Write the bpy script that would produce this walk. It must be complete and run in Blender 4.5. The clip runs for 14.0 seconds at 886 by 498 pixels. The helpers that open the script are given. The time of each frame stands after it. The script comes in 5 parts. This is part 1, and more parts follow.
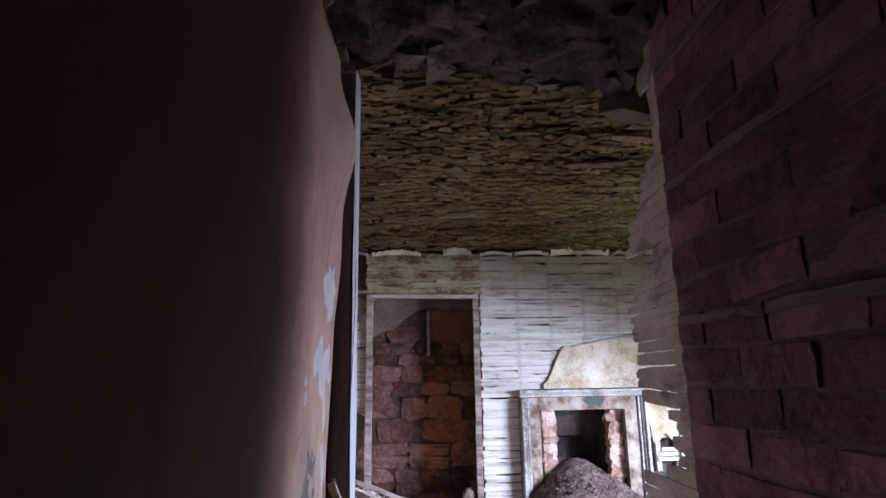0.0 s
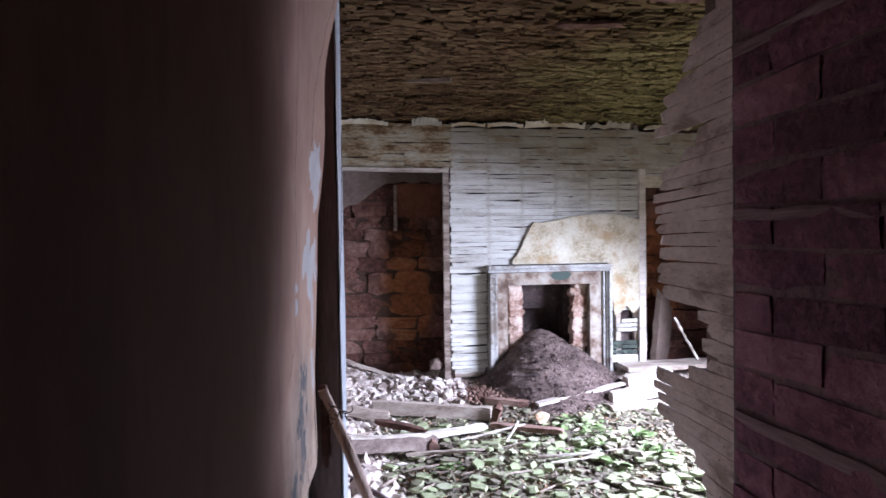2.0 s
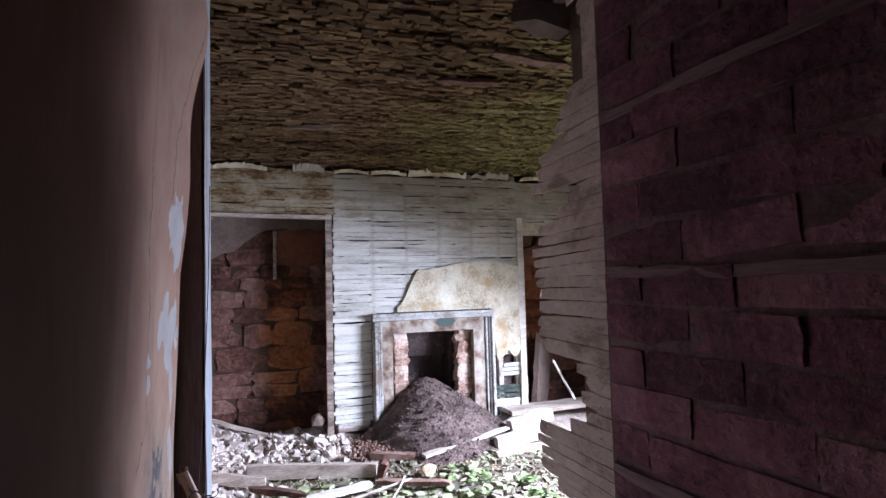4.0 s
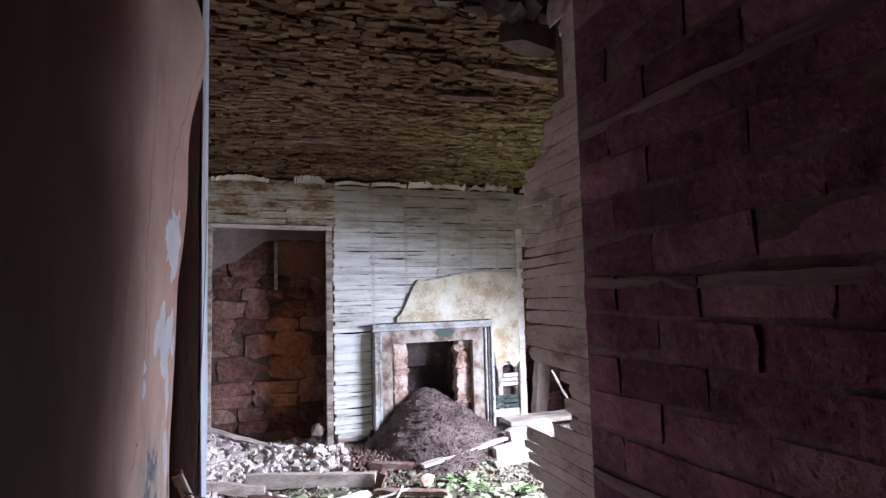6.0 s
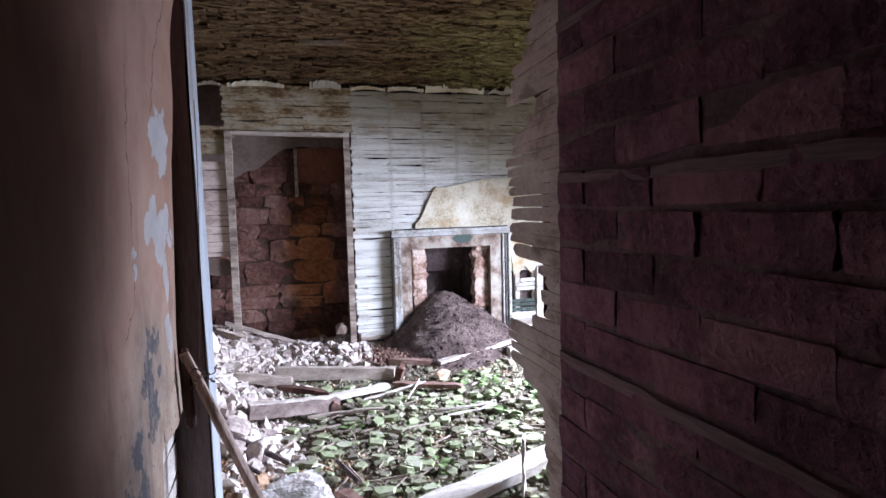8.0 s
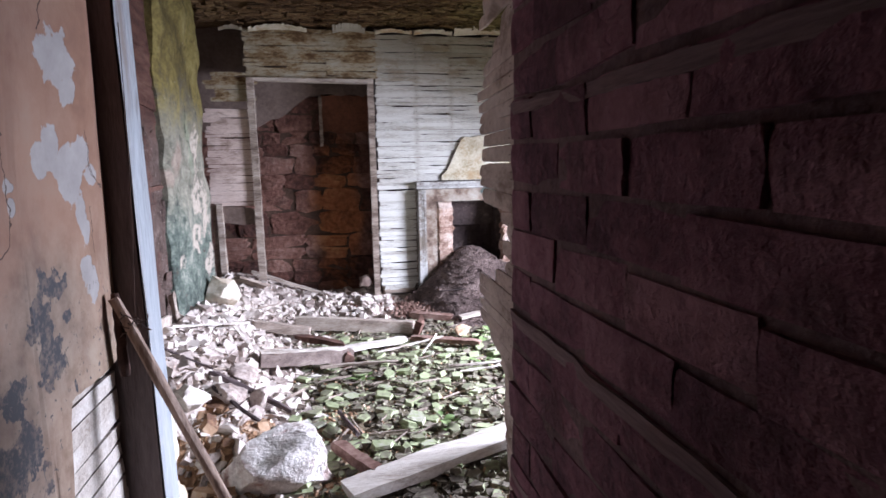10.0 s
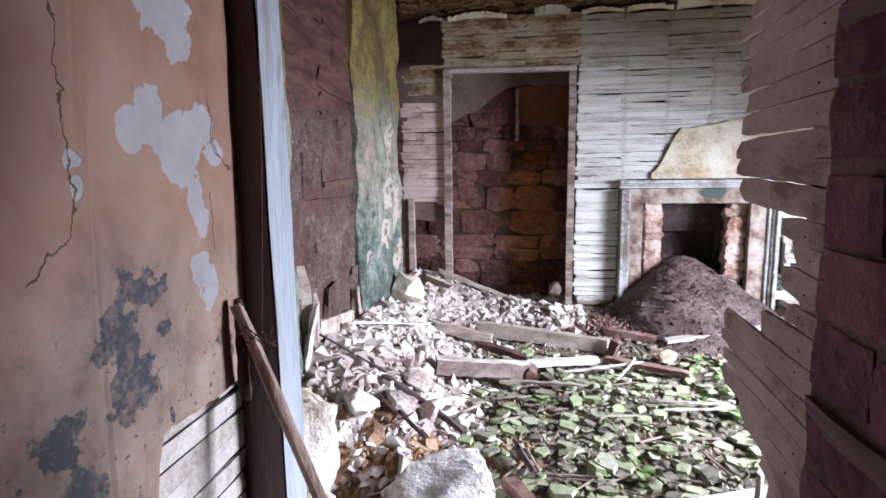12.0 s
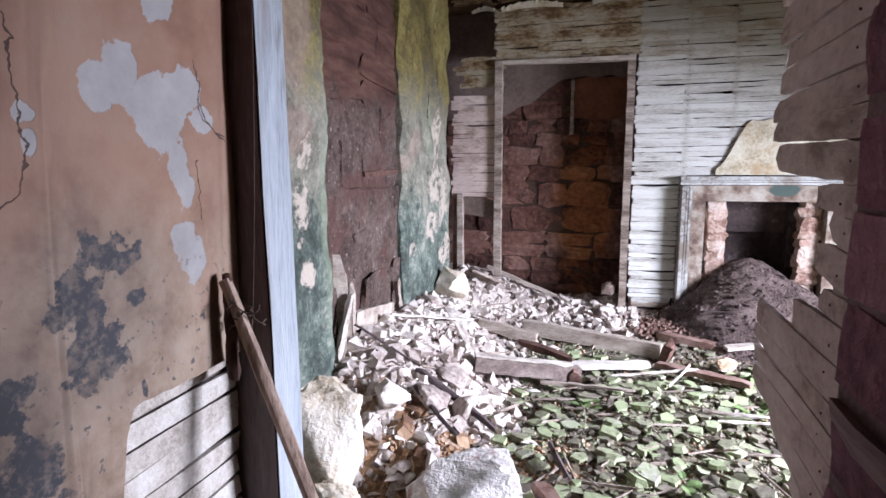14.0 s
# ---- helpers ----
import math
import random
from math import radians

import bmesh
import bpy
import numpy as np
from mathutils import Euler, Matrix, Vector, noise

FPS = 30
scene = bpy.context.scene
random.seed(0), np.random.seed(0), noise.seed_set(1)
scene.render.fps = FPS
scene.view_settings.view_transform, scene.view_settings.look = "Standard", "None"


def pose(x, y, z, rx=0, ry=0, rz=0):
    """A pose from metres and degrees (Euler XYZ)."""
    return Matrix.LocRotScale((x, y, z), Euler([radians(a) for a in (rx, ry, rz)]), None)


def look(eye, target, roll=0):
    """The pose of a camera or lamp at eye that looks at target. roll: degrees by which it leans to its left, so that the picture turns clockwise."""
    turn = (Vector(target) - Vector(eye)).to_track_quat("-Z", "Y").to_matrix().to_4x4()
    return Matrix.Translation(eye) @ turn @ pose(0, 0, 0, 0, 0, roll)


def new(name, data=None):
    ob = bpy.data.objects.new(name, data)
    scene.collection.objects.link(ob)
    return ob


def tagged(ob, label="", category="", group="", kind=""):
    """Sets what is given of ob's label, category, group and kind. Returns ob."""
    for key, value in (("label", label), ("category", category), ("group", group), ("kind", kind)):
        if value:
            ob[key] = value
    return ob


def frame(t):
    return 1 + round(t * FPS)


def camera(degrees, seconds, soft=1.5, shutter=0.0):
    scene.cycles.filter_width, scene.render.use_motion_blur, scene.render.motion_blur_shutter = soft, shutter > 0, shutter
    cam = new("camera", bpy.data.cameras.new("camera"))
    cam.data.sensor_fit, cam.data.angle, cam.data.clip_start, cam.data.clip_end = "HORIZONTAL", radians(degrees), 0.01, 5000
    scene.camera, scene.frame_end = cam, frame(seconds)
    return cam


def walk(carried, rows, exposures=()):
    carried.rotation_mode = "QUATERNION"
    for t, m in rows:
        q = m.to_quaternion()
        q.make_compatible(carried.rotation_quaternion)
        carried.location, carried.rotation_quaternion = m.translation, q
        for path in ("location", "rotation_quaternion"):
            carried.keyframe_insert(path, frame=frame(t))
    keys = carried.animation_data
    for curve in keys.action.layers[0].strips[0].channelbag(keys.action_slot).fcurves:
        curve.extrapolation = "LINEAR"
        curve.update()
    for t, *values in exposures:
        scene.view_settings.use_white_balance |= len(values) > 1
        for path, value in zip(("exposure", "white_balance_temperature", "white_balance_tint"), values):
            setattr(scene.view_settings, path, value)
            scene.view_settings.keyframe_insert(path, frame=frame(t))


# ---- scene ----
cam = camera(76.8, 14.0, soft=1.5, shutter=0.5)
PATH = [
    (0, (-0.677, -0.661, 1.273), (-0.554, 1.288, 1.704), -0.9),
    (0.5, (-0.7, -0.535, 1.276), (-0.554, 1.429, 1.627), -0.8),
    (1, (-0.714, -0.473, 1.322), (-0.568, 1.505, 1.58), -0.9),
    (1.5, (-0.747, -0.448, 1.339), (-0.585, 1.544, 1.43), -1.0),
    (2, (-0.786, -0.395, 1.343), (-0.508, 1.585, 1.313), -0.7),
    (2.5, (-0.802, -0.352, 1.356), (-0.346, 1.595, 1.352), -0.9),
    (3, (-0.8, -0.345, 1.357), (-0.163, 1.55, 1.39), -1.1),
    (3.5, (-0.785, -0.344, 1.375), (-0.108, 1.535, 1.461), -1.3),
    (6, (-0.749, -0.417, 1.373), (-0.084, 1.462, 1.532), -1.4),
    (6.5, (-0.758, -0.421, 1.372), (-0.189, 1.496, 1.416), -1.1),
    (7, (-0.72, -0.447, 1.351), (-0.194, 1.482, 1.311), -1.4),
    (7.5, (-0.653, -0.488, 1.338), (-0.129, 1.44, 1.244), -1.3),
    (8, (-0.643, -0.504, 1.335), (-0.089, 1.411, 1.176), -1.5),
    (10.5, (-0.331, -0.317, 1.27), (-0.138, 1.647, 0.947), -1.1),
    (11, (-0.365, -0.121, 1.254), (-0.408, 1.852, 0.93), -0.9),
    (11.5, (-0.354, -0.019, 1.249), (-0.514, 1.95, 0.935), -0.9),
    (12, (-0.32, 0.029, 1.244), (-0.636, 1.981, 0.944), -0.8),
    (12.5, (-0.288, 0.073, 1.234), (-0.675, 2.018, 0.975), -0.4),
    (13, (-0.257, 0.106, 1.216), (-0.691, 2.042, 0.964), -0.4),
    (13.5, (-0.225, 0.125, 1.195), (-0.697, 2.048, 0.918), -0.4),
    (14, (-0.219, 0.133, 1.189), (-0.749, 2.039, 0.891), -0.3),
]
EXPOSURES = [(0, 0.18, 5400, 25), (3, 0.2, 5420, 22), (8.2, 0.16, 5450, 20), (10.3, 0.18, 5720, 21), (12.5, 0.16, 5720, 20), (14, 0.16, 5720, 20)]
walk(cam, [(t, look(eye, target, roll)) for t, eye, target, roll in PATH], EXPOSURES)


# ---- light ----
world = bpy.data.worlds.new("sky")
scene.world = world
world.use_nodes = True
sky = world.node_tree.nodes.new("ShaderNodeTexSky")
sky.sky_type = "NISHITA"
sky.sun_disc = False
sky.sun_elevation, sky.sun_rotation = radians(48), radians(80)
world.node_tree.links.new(sky.outputs[0], world.node_tree.nodes["Background"].inputs[0])
world.node_tree.nodes["Background"].inputs[1].default_value = 0.1

sun = new("sun", bpy.data.lights.new("sun", "SUN"))
sun.data.energy, sun.data.angle, sun.data.color = 0.8, radians(12), (1.0, 0.96, 0.9)
sun.matrix_world = look((9, 3.4, 9.5), (0, 3.0, 0))

# daylight through the window opening of the room's outer wall
WIN_Y, WIN_Z, WIN_X = (2.2, 3.55), (0.6, 1.68), 3.3
day = new("window_daylight", bpy.data.lights.new("window_daylight", "AREA"))
day.data.shape, day.data.size, day.data.size_y = "RECTANGLE", 1.28, 1.05
day.data.energy, day.data.color, day.data.spread = 335, (0.97, 0.985, 1.0), radians(118)
day.matrix_world = look((WIN_X + 0.12, sum(WIN_Y) / 2, sum(WIN_Z) / 2), (0.25, 3.25, -1.15))


# ---- materials ----
def nodes_of(m):
    m.use_nodes = True
    return m.node_tree.nodes, m.node_tree.links


class Net:
    """Short hand for node materials in world metres."""

    def __init__(self, name):
        self.m = bpy.data.materials.new(name)
        self.n, self.l = nodes_of(self.m)
        self.b = self.n["Principled BSDF"]
        self.pos = self.n.new("ShaderNodeNewGeometry").outputs["Position"]

    def put(self, socket, value):
        if hasattr(value, "links") or hasattr(value, "is_linked"):
            self.l.new(value, socket)
        else:
            socket.default_value = value

    def math(self, op, a, b=0.0, c=0.0, clamp=False):
        k = self.n.new("ShaderNodeMath")
        k.operation, k.use_clamp = op, clamp
        for s, v in zip(k.inputs, (a, b, c)):
            self.put(s, v)
        return k.outputs[0]

    def stretch(self, by):
        k = self.n.new("ShaderNodeVectorMath")
        k.operation = "MULTIPLY"
        self.l.new(self.pos, k.inputs[0])
        k.inputs[1].default_value = by
        return k.outputs[0]

    def noise(self, scale, detail=4.0, rough=0.6, by=(1, 1, 1), warp=0.0):
        k = self.n.new("ShaderNodeTexNoise")
        k.inputs["Scale"].default_value, k.inputs["Detail"].default_value = scale, detail
        k.inputs["Roughness"].default_value, k.inputs["Distortion"].default_value = rough, warp
        self.l.new(self.stretch(by), k.inputs["Vector"])
        return k.outputs[0]

    def ramp(self, fac, stops):
        k = self.n.new("ShaderNodeValToRGB")
        e = k.color_ramp.elements
        while len(e) < len(stops):
            e.new(0.5)
        for s, (p, c) in zip(e, stops):
            s.position, s.color = p, (*c, 1)
        self.put(k.inputs[0], fac)
        return k.outputs[0]

    def mix(self, fac, a, b, blend="MIX"):
        k = self.n.new("ShaderNodeMix")
        k.data_type, k.blend_type = "RGBA", blend
        self.put(k.inputs[0], fac)
        for s, v in ((k.inputs[6], a), (k.inputs[7], b)):
            self.put(s, v if hasattr(v, "is_linked") else (*v, 1))
        return k.outputs[2]

    def step(self, v, lo, hi):
        k = self.n.new("ShaderNodeMapRange")
        k.interpolation_type = "SMOOTHSTEP"
        for s, x in zip(k.inputs, (v, lo, hi, 0.0, 1.0)):
            self.put(s, x)
        return k.outputs[0]

    def axis(self, i):
        k = self.n.new("ShaderNodeSeparateXYZ")
        self.l.new(self.pos, k.inputs[0])
        return k.outputs[i]

    def blobs(self, i, j, spots, ragged=0.5, scale=9.0, soft=0.12, detail=5.0):
        """1 inside any of the spots (centre u, v, half sizes a, b) in the plane of the axes i and j, with ragged edges."""
        u, v, n = self.axis(i), self.axis(j), self.noise(scale, detail, 0.6)
        best = None
        for cu, cv, a, b in spots:
            du = self.math("DIVIDE", self.math("SUBTRACT", u, cu), a)
            dv = self.math("DIVIDE", self.math("SUBTRACT", v, cv), b)
            d = self.math("SQRT", self.math("ADD", self.math("MULTIPLY", du, du), self.math("MULTIPLY", dv, dv)))
            best = d if best is None else self.math("MINIMUM", best, d)
        d = self.math("ADD", best, self.math("MULTIPLY", self.math("SUBTRACT", n, 0.5), ragged * 2))
        return self.math("SUBTRACT", 1.0, self.step(d, 1.0 - soft, 1.0 + soft))

    def cracks(self, i, j, lines, width=0.0019):
        """1 along wandering lines given by their bends in the plane of the axes i and j."""
        n1, n2 = self.noise(22.0, 3.0), self.noise(9.0, 3.0)
        u = self.math("ADD", self.axis(i), self.math("MULTIPLY", self.math("SUBTRACT", n1, 0.5), 0.05))
        v = self.math("ADD", self.axis(j), self.math("MULTIPLY", self.math("SUBTRACT", n2, 0.5), 0.06))
        best = None
        for line in lines:
            for (ax, ay), (bx, by) in zip(line, line[1:]):
                dx, dy = bx - ax, by - ay
                q = dx * dx + dy * dy
                pu, pv = self.math("SUBTRACT", u, ax), self.math("SUBTRACT", v, ay)
                t = self.math("ADD", self.math("MULTIPLY", pu, dx / q), self.math("MULTIPLY", pv, dy / q), clamp=True)
                eu, ev = self.math("SUBTRACT", pu, self.math("MULTIPLY", t, dx)), self.math("SUBTRACT", pv, self.math("MULTIPLY", t, dy))
                d = self.math("SQRT", self.math("ADD", self.math("MULTIPLY", eu, eu), self.math("MULTIPLY", ev, ev)))
                best = d if best is None else self.math("MINIMUM", best, d)
        return self.math("SUBTRACT", 1.0, self.step(best, width * 0.3, width))

    def bump(self, height, strength=0.4, dist=0.01, after=None):
        k = self.n.new("ShaderNodeBump")
        k.inputs["Strength"].default_value, k.inputs["Distance"].default_value = strength, dist
        self.put(k.inputs["Height"], height)
        if after is not None:
            self.l.new(after, k.inputs["Normal"])
        return k.outputs[0]

    def done(self, colour, rough=0.85, normal=None, metal=0.0):
        self.put(self.b.inputs["Base Color"], colour if hasattr(colour, "is_linked") else (*colour, 1))
        self.put(self.b.inputs["Roughness"], rough)
        self.b.inputs["Metallic"].default_value = metal
        self.b.inputs["Specular IOR Level"].default_value = 0.3
        if normal is not None:
            self.l.new(normal, self.b.inputs["Normal"])
        return self.m


def plain(name, stops, big=3.0, fine=40.0, by=(1, 1, 1), rough=0.88, bump=0.5, dist=0.008, own=0.0, island=0.0, dirt=None, dirt_scale=2.2, gain=1.7):
    """A material of mottled colours: large and fine variation, optional dirt, optional difference from piece to piece."""
    k = Net(name)
    a, b = k.noise(big, 5.0, 0.6, by), k.noise(fine, 4.0, 0.7, by)
    f = k.math("ADD", k.math("MULTIPLY", a, 0.6), k.math("MULTIPLY", b, 0.4))
    f = k.math("ADD", k.math("MULTIPLY", k.math("SUBTRACT", f, 0.5), gain), 0.5)
    if own:
        r = k.n.new("ShaderNodeObjectInfo").outputs["Random"]
        f = k.math("ADD", f, k.math("MULTIPLY", k.math("SUBTRACT", r, 0.5), own))
    if island:
        g = k.n.new("ShaderNodeNewGeometry").outputs["Random Per Island"]
        f = k.math("ADD", f, k.math("MULTIPLY", k.math("SUBTRACT", g, 0.5), island))
    c = k.ramp(f, stops)
    if dirt:
        c = k.mix(k.step(k.noise(dirt_scale, 6.0, 0.7, by, 0.4), 0.5, 0.68), c, dirt)
    h = k.math("ADD", k.math("MULTIPLY", a, 0.5), b)
    return k.done(c, rough, k.bump(h, bump, dist))


MAT = {}


def lath_material():
    """Limewash on riven laths; rubbed grey along the studs, rusty and painted dimmer under the ceiling."""
    k = Net("limewashed_lath")
    a, b = k.noise(2.0, 5.0, 0.6, (1, 1, 9)), k.noise(24.0, 4.0, 0.7, (1, 1, 7))
    r = k.n.new("ShaderNodeObjectInfo").outputs["Random"]
    f = k.math("ADD", k.math("ADD", k.math("MULTIPLY", a, 0.55), k.math("MULTIPLY", b, 0.45)), k.math("MULTIPLY", k.math("SUBTRACT", r, 0.5), 0.10))
    c = k.ramp(f, ((0.30, (0.20, 0.175, 0.15)), (0.41, (0.41, 0.395, 0.36)), (0.53, (0.60, 0.60, 0.57)), (0.8, (0.72, 0.72, 0.69))))
    x = k.axis(0)
    near = None
    for at in (0.43, 0.77, 1.12, 1.47, 1.78):
        d = k.math("ABSOLUTE", k.math("SUBTRACT", x, at))
        near = d if near is None else k.math("MINIMUM", near, d)
    near = k.math("ADD", near, k.math("MULTIPLY", k.math("SUBTRACT", k.noise(11.0), 0.5), 0.05))
    c = k.mix(k.math("MULTIPLY", k.math("SUBTRACT", 1.0, k.step(near, 0.0, 0.04)), 0.36), c, (0.33, 0.31, 0.27))
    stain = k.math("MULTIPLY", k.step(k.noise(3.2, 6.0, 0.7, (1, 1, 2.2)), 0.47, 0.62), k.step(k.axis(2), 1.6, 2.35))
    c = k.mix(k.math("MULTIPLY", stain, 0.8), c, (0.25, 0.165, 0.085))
    # Olive tone plus painted shade: the laths darken smoothly above 1.7 m.
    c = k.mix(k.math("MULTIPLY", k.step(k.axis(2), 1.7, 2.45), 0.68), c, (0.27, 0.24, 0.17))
    return k.done(c, 0.85, k.bump(k.math("ADD", a, b), 0.5, 0.006))


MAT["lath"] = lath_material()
MAT["lath_grey"] = plain("bare_lath", ((0.25, (0.28, 0.205, 0.18)), (0.42, (0.53, 0.42, 0.375)), (0.75, (0.72, 0.61, 0.555))),
                         2.5, 26.0, (1, 1.5, 3), own=0.12, dirt=(0.30, 0.22, 0.18), dirt_scale=3.0)
MAT["lath_stain"] = plain("water_stained_lath", ((0.30, (0.10, 0.055, 0.023)), (0.43, (0.23, 0.16, 0.085)), (0.55, (0.34, 0.29, 0.20)), (0.8, (0.44, 0.41, 0.33))),
                          4.0, 20.0, (1, 1, 2.5), own=0.1)
MAT["brick"] = plain("sooty_brick", ((0.18, (0.10, 0.042, 0.062)), (0.5, (0.265, 0.118, 0.155)), (0.85, (0.42, 0.222, 0.26))), 5.0, 42.0, rough=0.92, bump=1.0, dist=0.014, own=0.5, dirt=(0.12, 0.06, 0.072), dirt_scale=3.5)
MAT["mortar"] = plain("sooty_mortar", ((0.3, (0.10, 0.058, 0.064)), (0.7, (0.27, 0.175, 0.18))), 5.0, 60.0, bump=0.9)
MAT["batten"] = plain("bedded_batten", ((0.3, (0.15, 0.092, 0.10)), (0.7, (0.33, 0.23, 0.235))), 4.0, 35.0, (1, 0.4, 5), own=0.2)


def press_stone():
    """Sooty pinkish rubble with a band of ochre sandstone."""
    k = Net("ochre_rubble_stone")
    a, b = k.noise(3.0, 5.0, 0.6), k.noise(24.0, 6.0, 0.7)
    r = k.n.new("ShaderNodeObjectInfo").outputs["Random"]
    f = k.math("ADD", k.math("ADD", k.math("MULTIPLY", a, 0.55), k.math("MULTIPLY", b, 0.45)), k.math("MULTIPLY", k.math("SUBTRACT", r, 0.5), 0.30))
    grey = k.ramp(f, ((0.28, (0.03, 0.014, 0.012)), (0.43, (0.085, 0.036, 0.026)), (0.57, (0.155, 0.075, 0.056)), (0.76, (0.25, 0.155, 0.125))))
    ochre = k.ramp(f, ((0.28, (0.04, 0.016, 0.008)), (0.42, (0.15, 0.052, 0.020)), (0.56, (0.26, 0.098, 0.037)), (0.75, (0.37, 0.18, 0.085))))
    band = k.blobs(0, 2, [(-0.36, 0.8, 0.25, 0.75), (2.4, 1.0, 0.3, 0.6)], 0.5, 4.0, 0.3)
    c = k.mix(band, grey, ochre)
    soot = k.step(k.noise(2.4, 6.0, 0.7), 0.52, 0.70)
    c = k.mix(k.math("MULTIPLY", soot, 0.7), c, (0.025, 0.012, 0.010))
    return k.done(c, 0.92, k.bump(k.math("ADD", a, b), 1.0, 0.018))


def bay_stone():
    """Dark red-brown render above, bare pitted stone with lime flecks below."""
    k = Net("sooty_rubble_stone")
    a, b, z = k.noise(5.0, 6.0, 0.65), k.noise(30.0, 5.0, 0.7), k.axis(2)
    f = k.math("ADD", k.math("MULTIPLY", a, 0.5), k.math("MULTIPLY", b, 0.5))
    top = k.ramp(k.noise(3.0, 5.0, 0.6, (1, 1, 5)), ((0.35, (0.043, 0.018, 0.013)), (0.5, (0.075, 0.033, 0.024)), (0.68, (0.12, 0.063, 0.045))))
    low = k.ramp(f, ((0.34, (0.022, 0.013, 0.011)), (0.46, (0.07, 0.046, 0.038)), (0.56, (0.12, 0.085, 0.072)), (0.70, (0.22, 0.165, 0.145))))
    low = k.mix(k.step(k.noise(46.0, 3.0, 0.6), 0.64, 0.70), low, (0.33, 0.28, 0.25))
    low = k.mix(k.math("MULTIPLY", k.step(k.noise(2.2, 4.0, 0.6), 0.5, 0.62), 0.6), low, (0.10, 0.045, 0.036))
    edge = k.math("ADD", z, k.math("MULTIPLY", k.math("SUBTRACT", a, 0.5), 0.5))
    c = k.mix(k.step(edge, 1.42, 1.62), low, top)
    return k.done(c, 0.92, k.bump(k.math("ADD", a, b), 1.0, 0.02))


MAT["stone"] = press_stone()
MAT["stone_dark"] = bay_stone()
MAT["joint"] = plain("earth_mortar", ((0.3, (0.03, 0.018, 0.013)), (0.7, (0.09, 0.05, 0.033))), 6.0, 50.0, bump=1.0)
MAT["old_plaster"] = plain("grey_old_plaster", ((0.3, (0.12, 0.085, 0.07)), (0.7, (0.22, 0.165, 0.14))), 3.0, 30.0, own=0.1)
MAT["sheet_plaster"] = plain("mouldy_cream_plaster", ((0.3, (0.34, 0.28, 0.18)), (0.5, (0.57, 0.525, 0.41)), (0.72, (0.68, 0.66, 0.57))), 4.0, 45.0, dirt=(0.42, 0.30, 0.165), dirt_scale=2.6)


def reed_material():
    k = Net("brown_reed_and_turf")
    a, b = k.noise(1.8, 5.0, 0.6, (1, 3, 1)), k.noise(26.0, 5.0, 0.7, (1, 3, 1))
    g = k.n.new("ShaderNodeNewGeometry").outputs["Random Per Island"]
    f = k.math("ADD", k.math("MULTIPLY", k.math("ADD", a, b), 0.8), k.math("ADD", k.math("MULTIPLY", g, 0.3), -0.45))
    c = k.ramp(f, ((0.25, (0.06, 0.033, 0.016)), (0.45, (0.12, 0.070, 0.032)), (0.62, (0.18, 0.115, 0.054)), (0.85, (0.28, 0.205, 0.11))))
    # Yellow-green tone, with window light painted in: paler towards the window side.
    lit_olive = k.ramp(f, ((0.25, (0.085, 0.07, 0.024)), (0.5, (0.205, 0.182, 0.066)), (0.85, (0.37, 0.34, 0.15))))
    x = k.math("ADD", k.axis(0), k.math("MULTIPLY", k.math("SUBTRACT", k.noise(1.3, 5.0, 0.7), 0.5), 2.6))
    c = k.mix(k.math("MULTIPLY", k.step(x, 0.1, 1.7), 0.85), c, lit_olive)
    return k.done(c, 0.9, k.bump(k.math("ADD", a, b), 0.9, 0.01))


MAT["reed"] = reed_material()
MAT["loft"] = plain("sooty_loft_earth", ((0.3, (0.04, 0.024, 0.026)), (0.6, (0.13, 0.085, 0.085)), (0.8, (0.24, 0.175, 0.17))), 4.0, 22.0, bump=1.0, dist=0.03, island=0.3)
MAT["soil"] = plain("dry_brown_soil", ((0.3, (0.045, 0.03, 0.026)), (0.52, (0.115, 0.08, 0.072)), (0.74, (0.21, 0.155, 0.14))), 7.0, 70.0, bump=1.0, dist=0.03, island=0.5)


def ground_material():
    k = Net("earth_and_mortar_dust")
    a, b = k.noise(3.0, 6.0, 0.65), k.noise(38.0, 5.0, 0.7)
    f = k.math("ADD", k.math("MULTIPLY", k.math("ADD", a, b), 0.9), -0.4)
    dust = k.ramp(f, ((0.3, (0.20, 0.155, 0.13)), (0.5, (0.42, 0.35, 0.305)), (0.7, (0.58, 0.52, 0.47))))
    silt = k.ramp(f, ((0.3, (0.08, 0.062, 0.042)), (0.5, (0.165, 0.14, 0.092)), (0.7, (0.26, 0.23, 0.165))))
    clay = k.ramp(f, ((0.3, (0.17, 0.092, 0.05)), (0.5, (0.37, 0.225, 0.13)), (0.7, (0.50, 0.36, 0.25))))
    edge = k.math("ADD", k.axis(0), k.math("MULTIPLY", k.math("SUBTRACT", a, 0.5), 0.6))
    c = k.mix(k.step(edge, -0.95, -0.5), dust, silt)
    c = k.mix(k.step(k.axis(1), 4.2, 4.6), c, dust)
    c = k.mix(k.math("MULTIPLY", k.math("SUBTRACT", 1.0, k.step(edge, -0.45, -0.2)), k.math("SUBTRACT", 1.0, k.step(k.axis(1), 2.3, 2.8))), c, clay)
    return k.done(c, 0.92, k.bump(k.math("ADD", a, b), 1.0, 0.02))


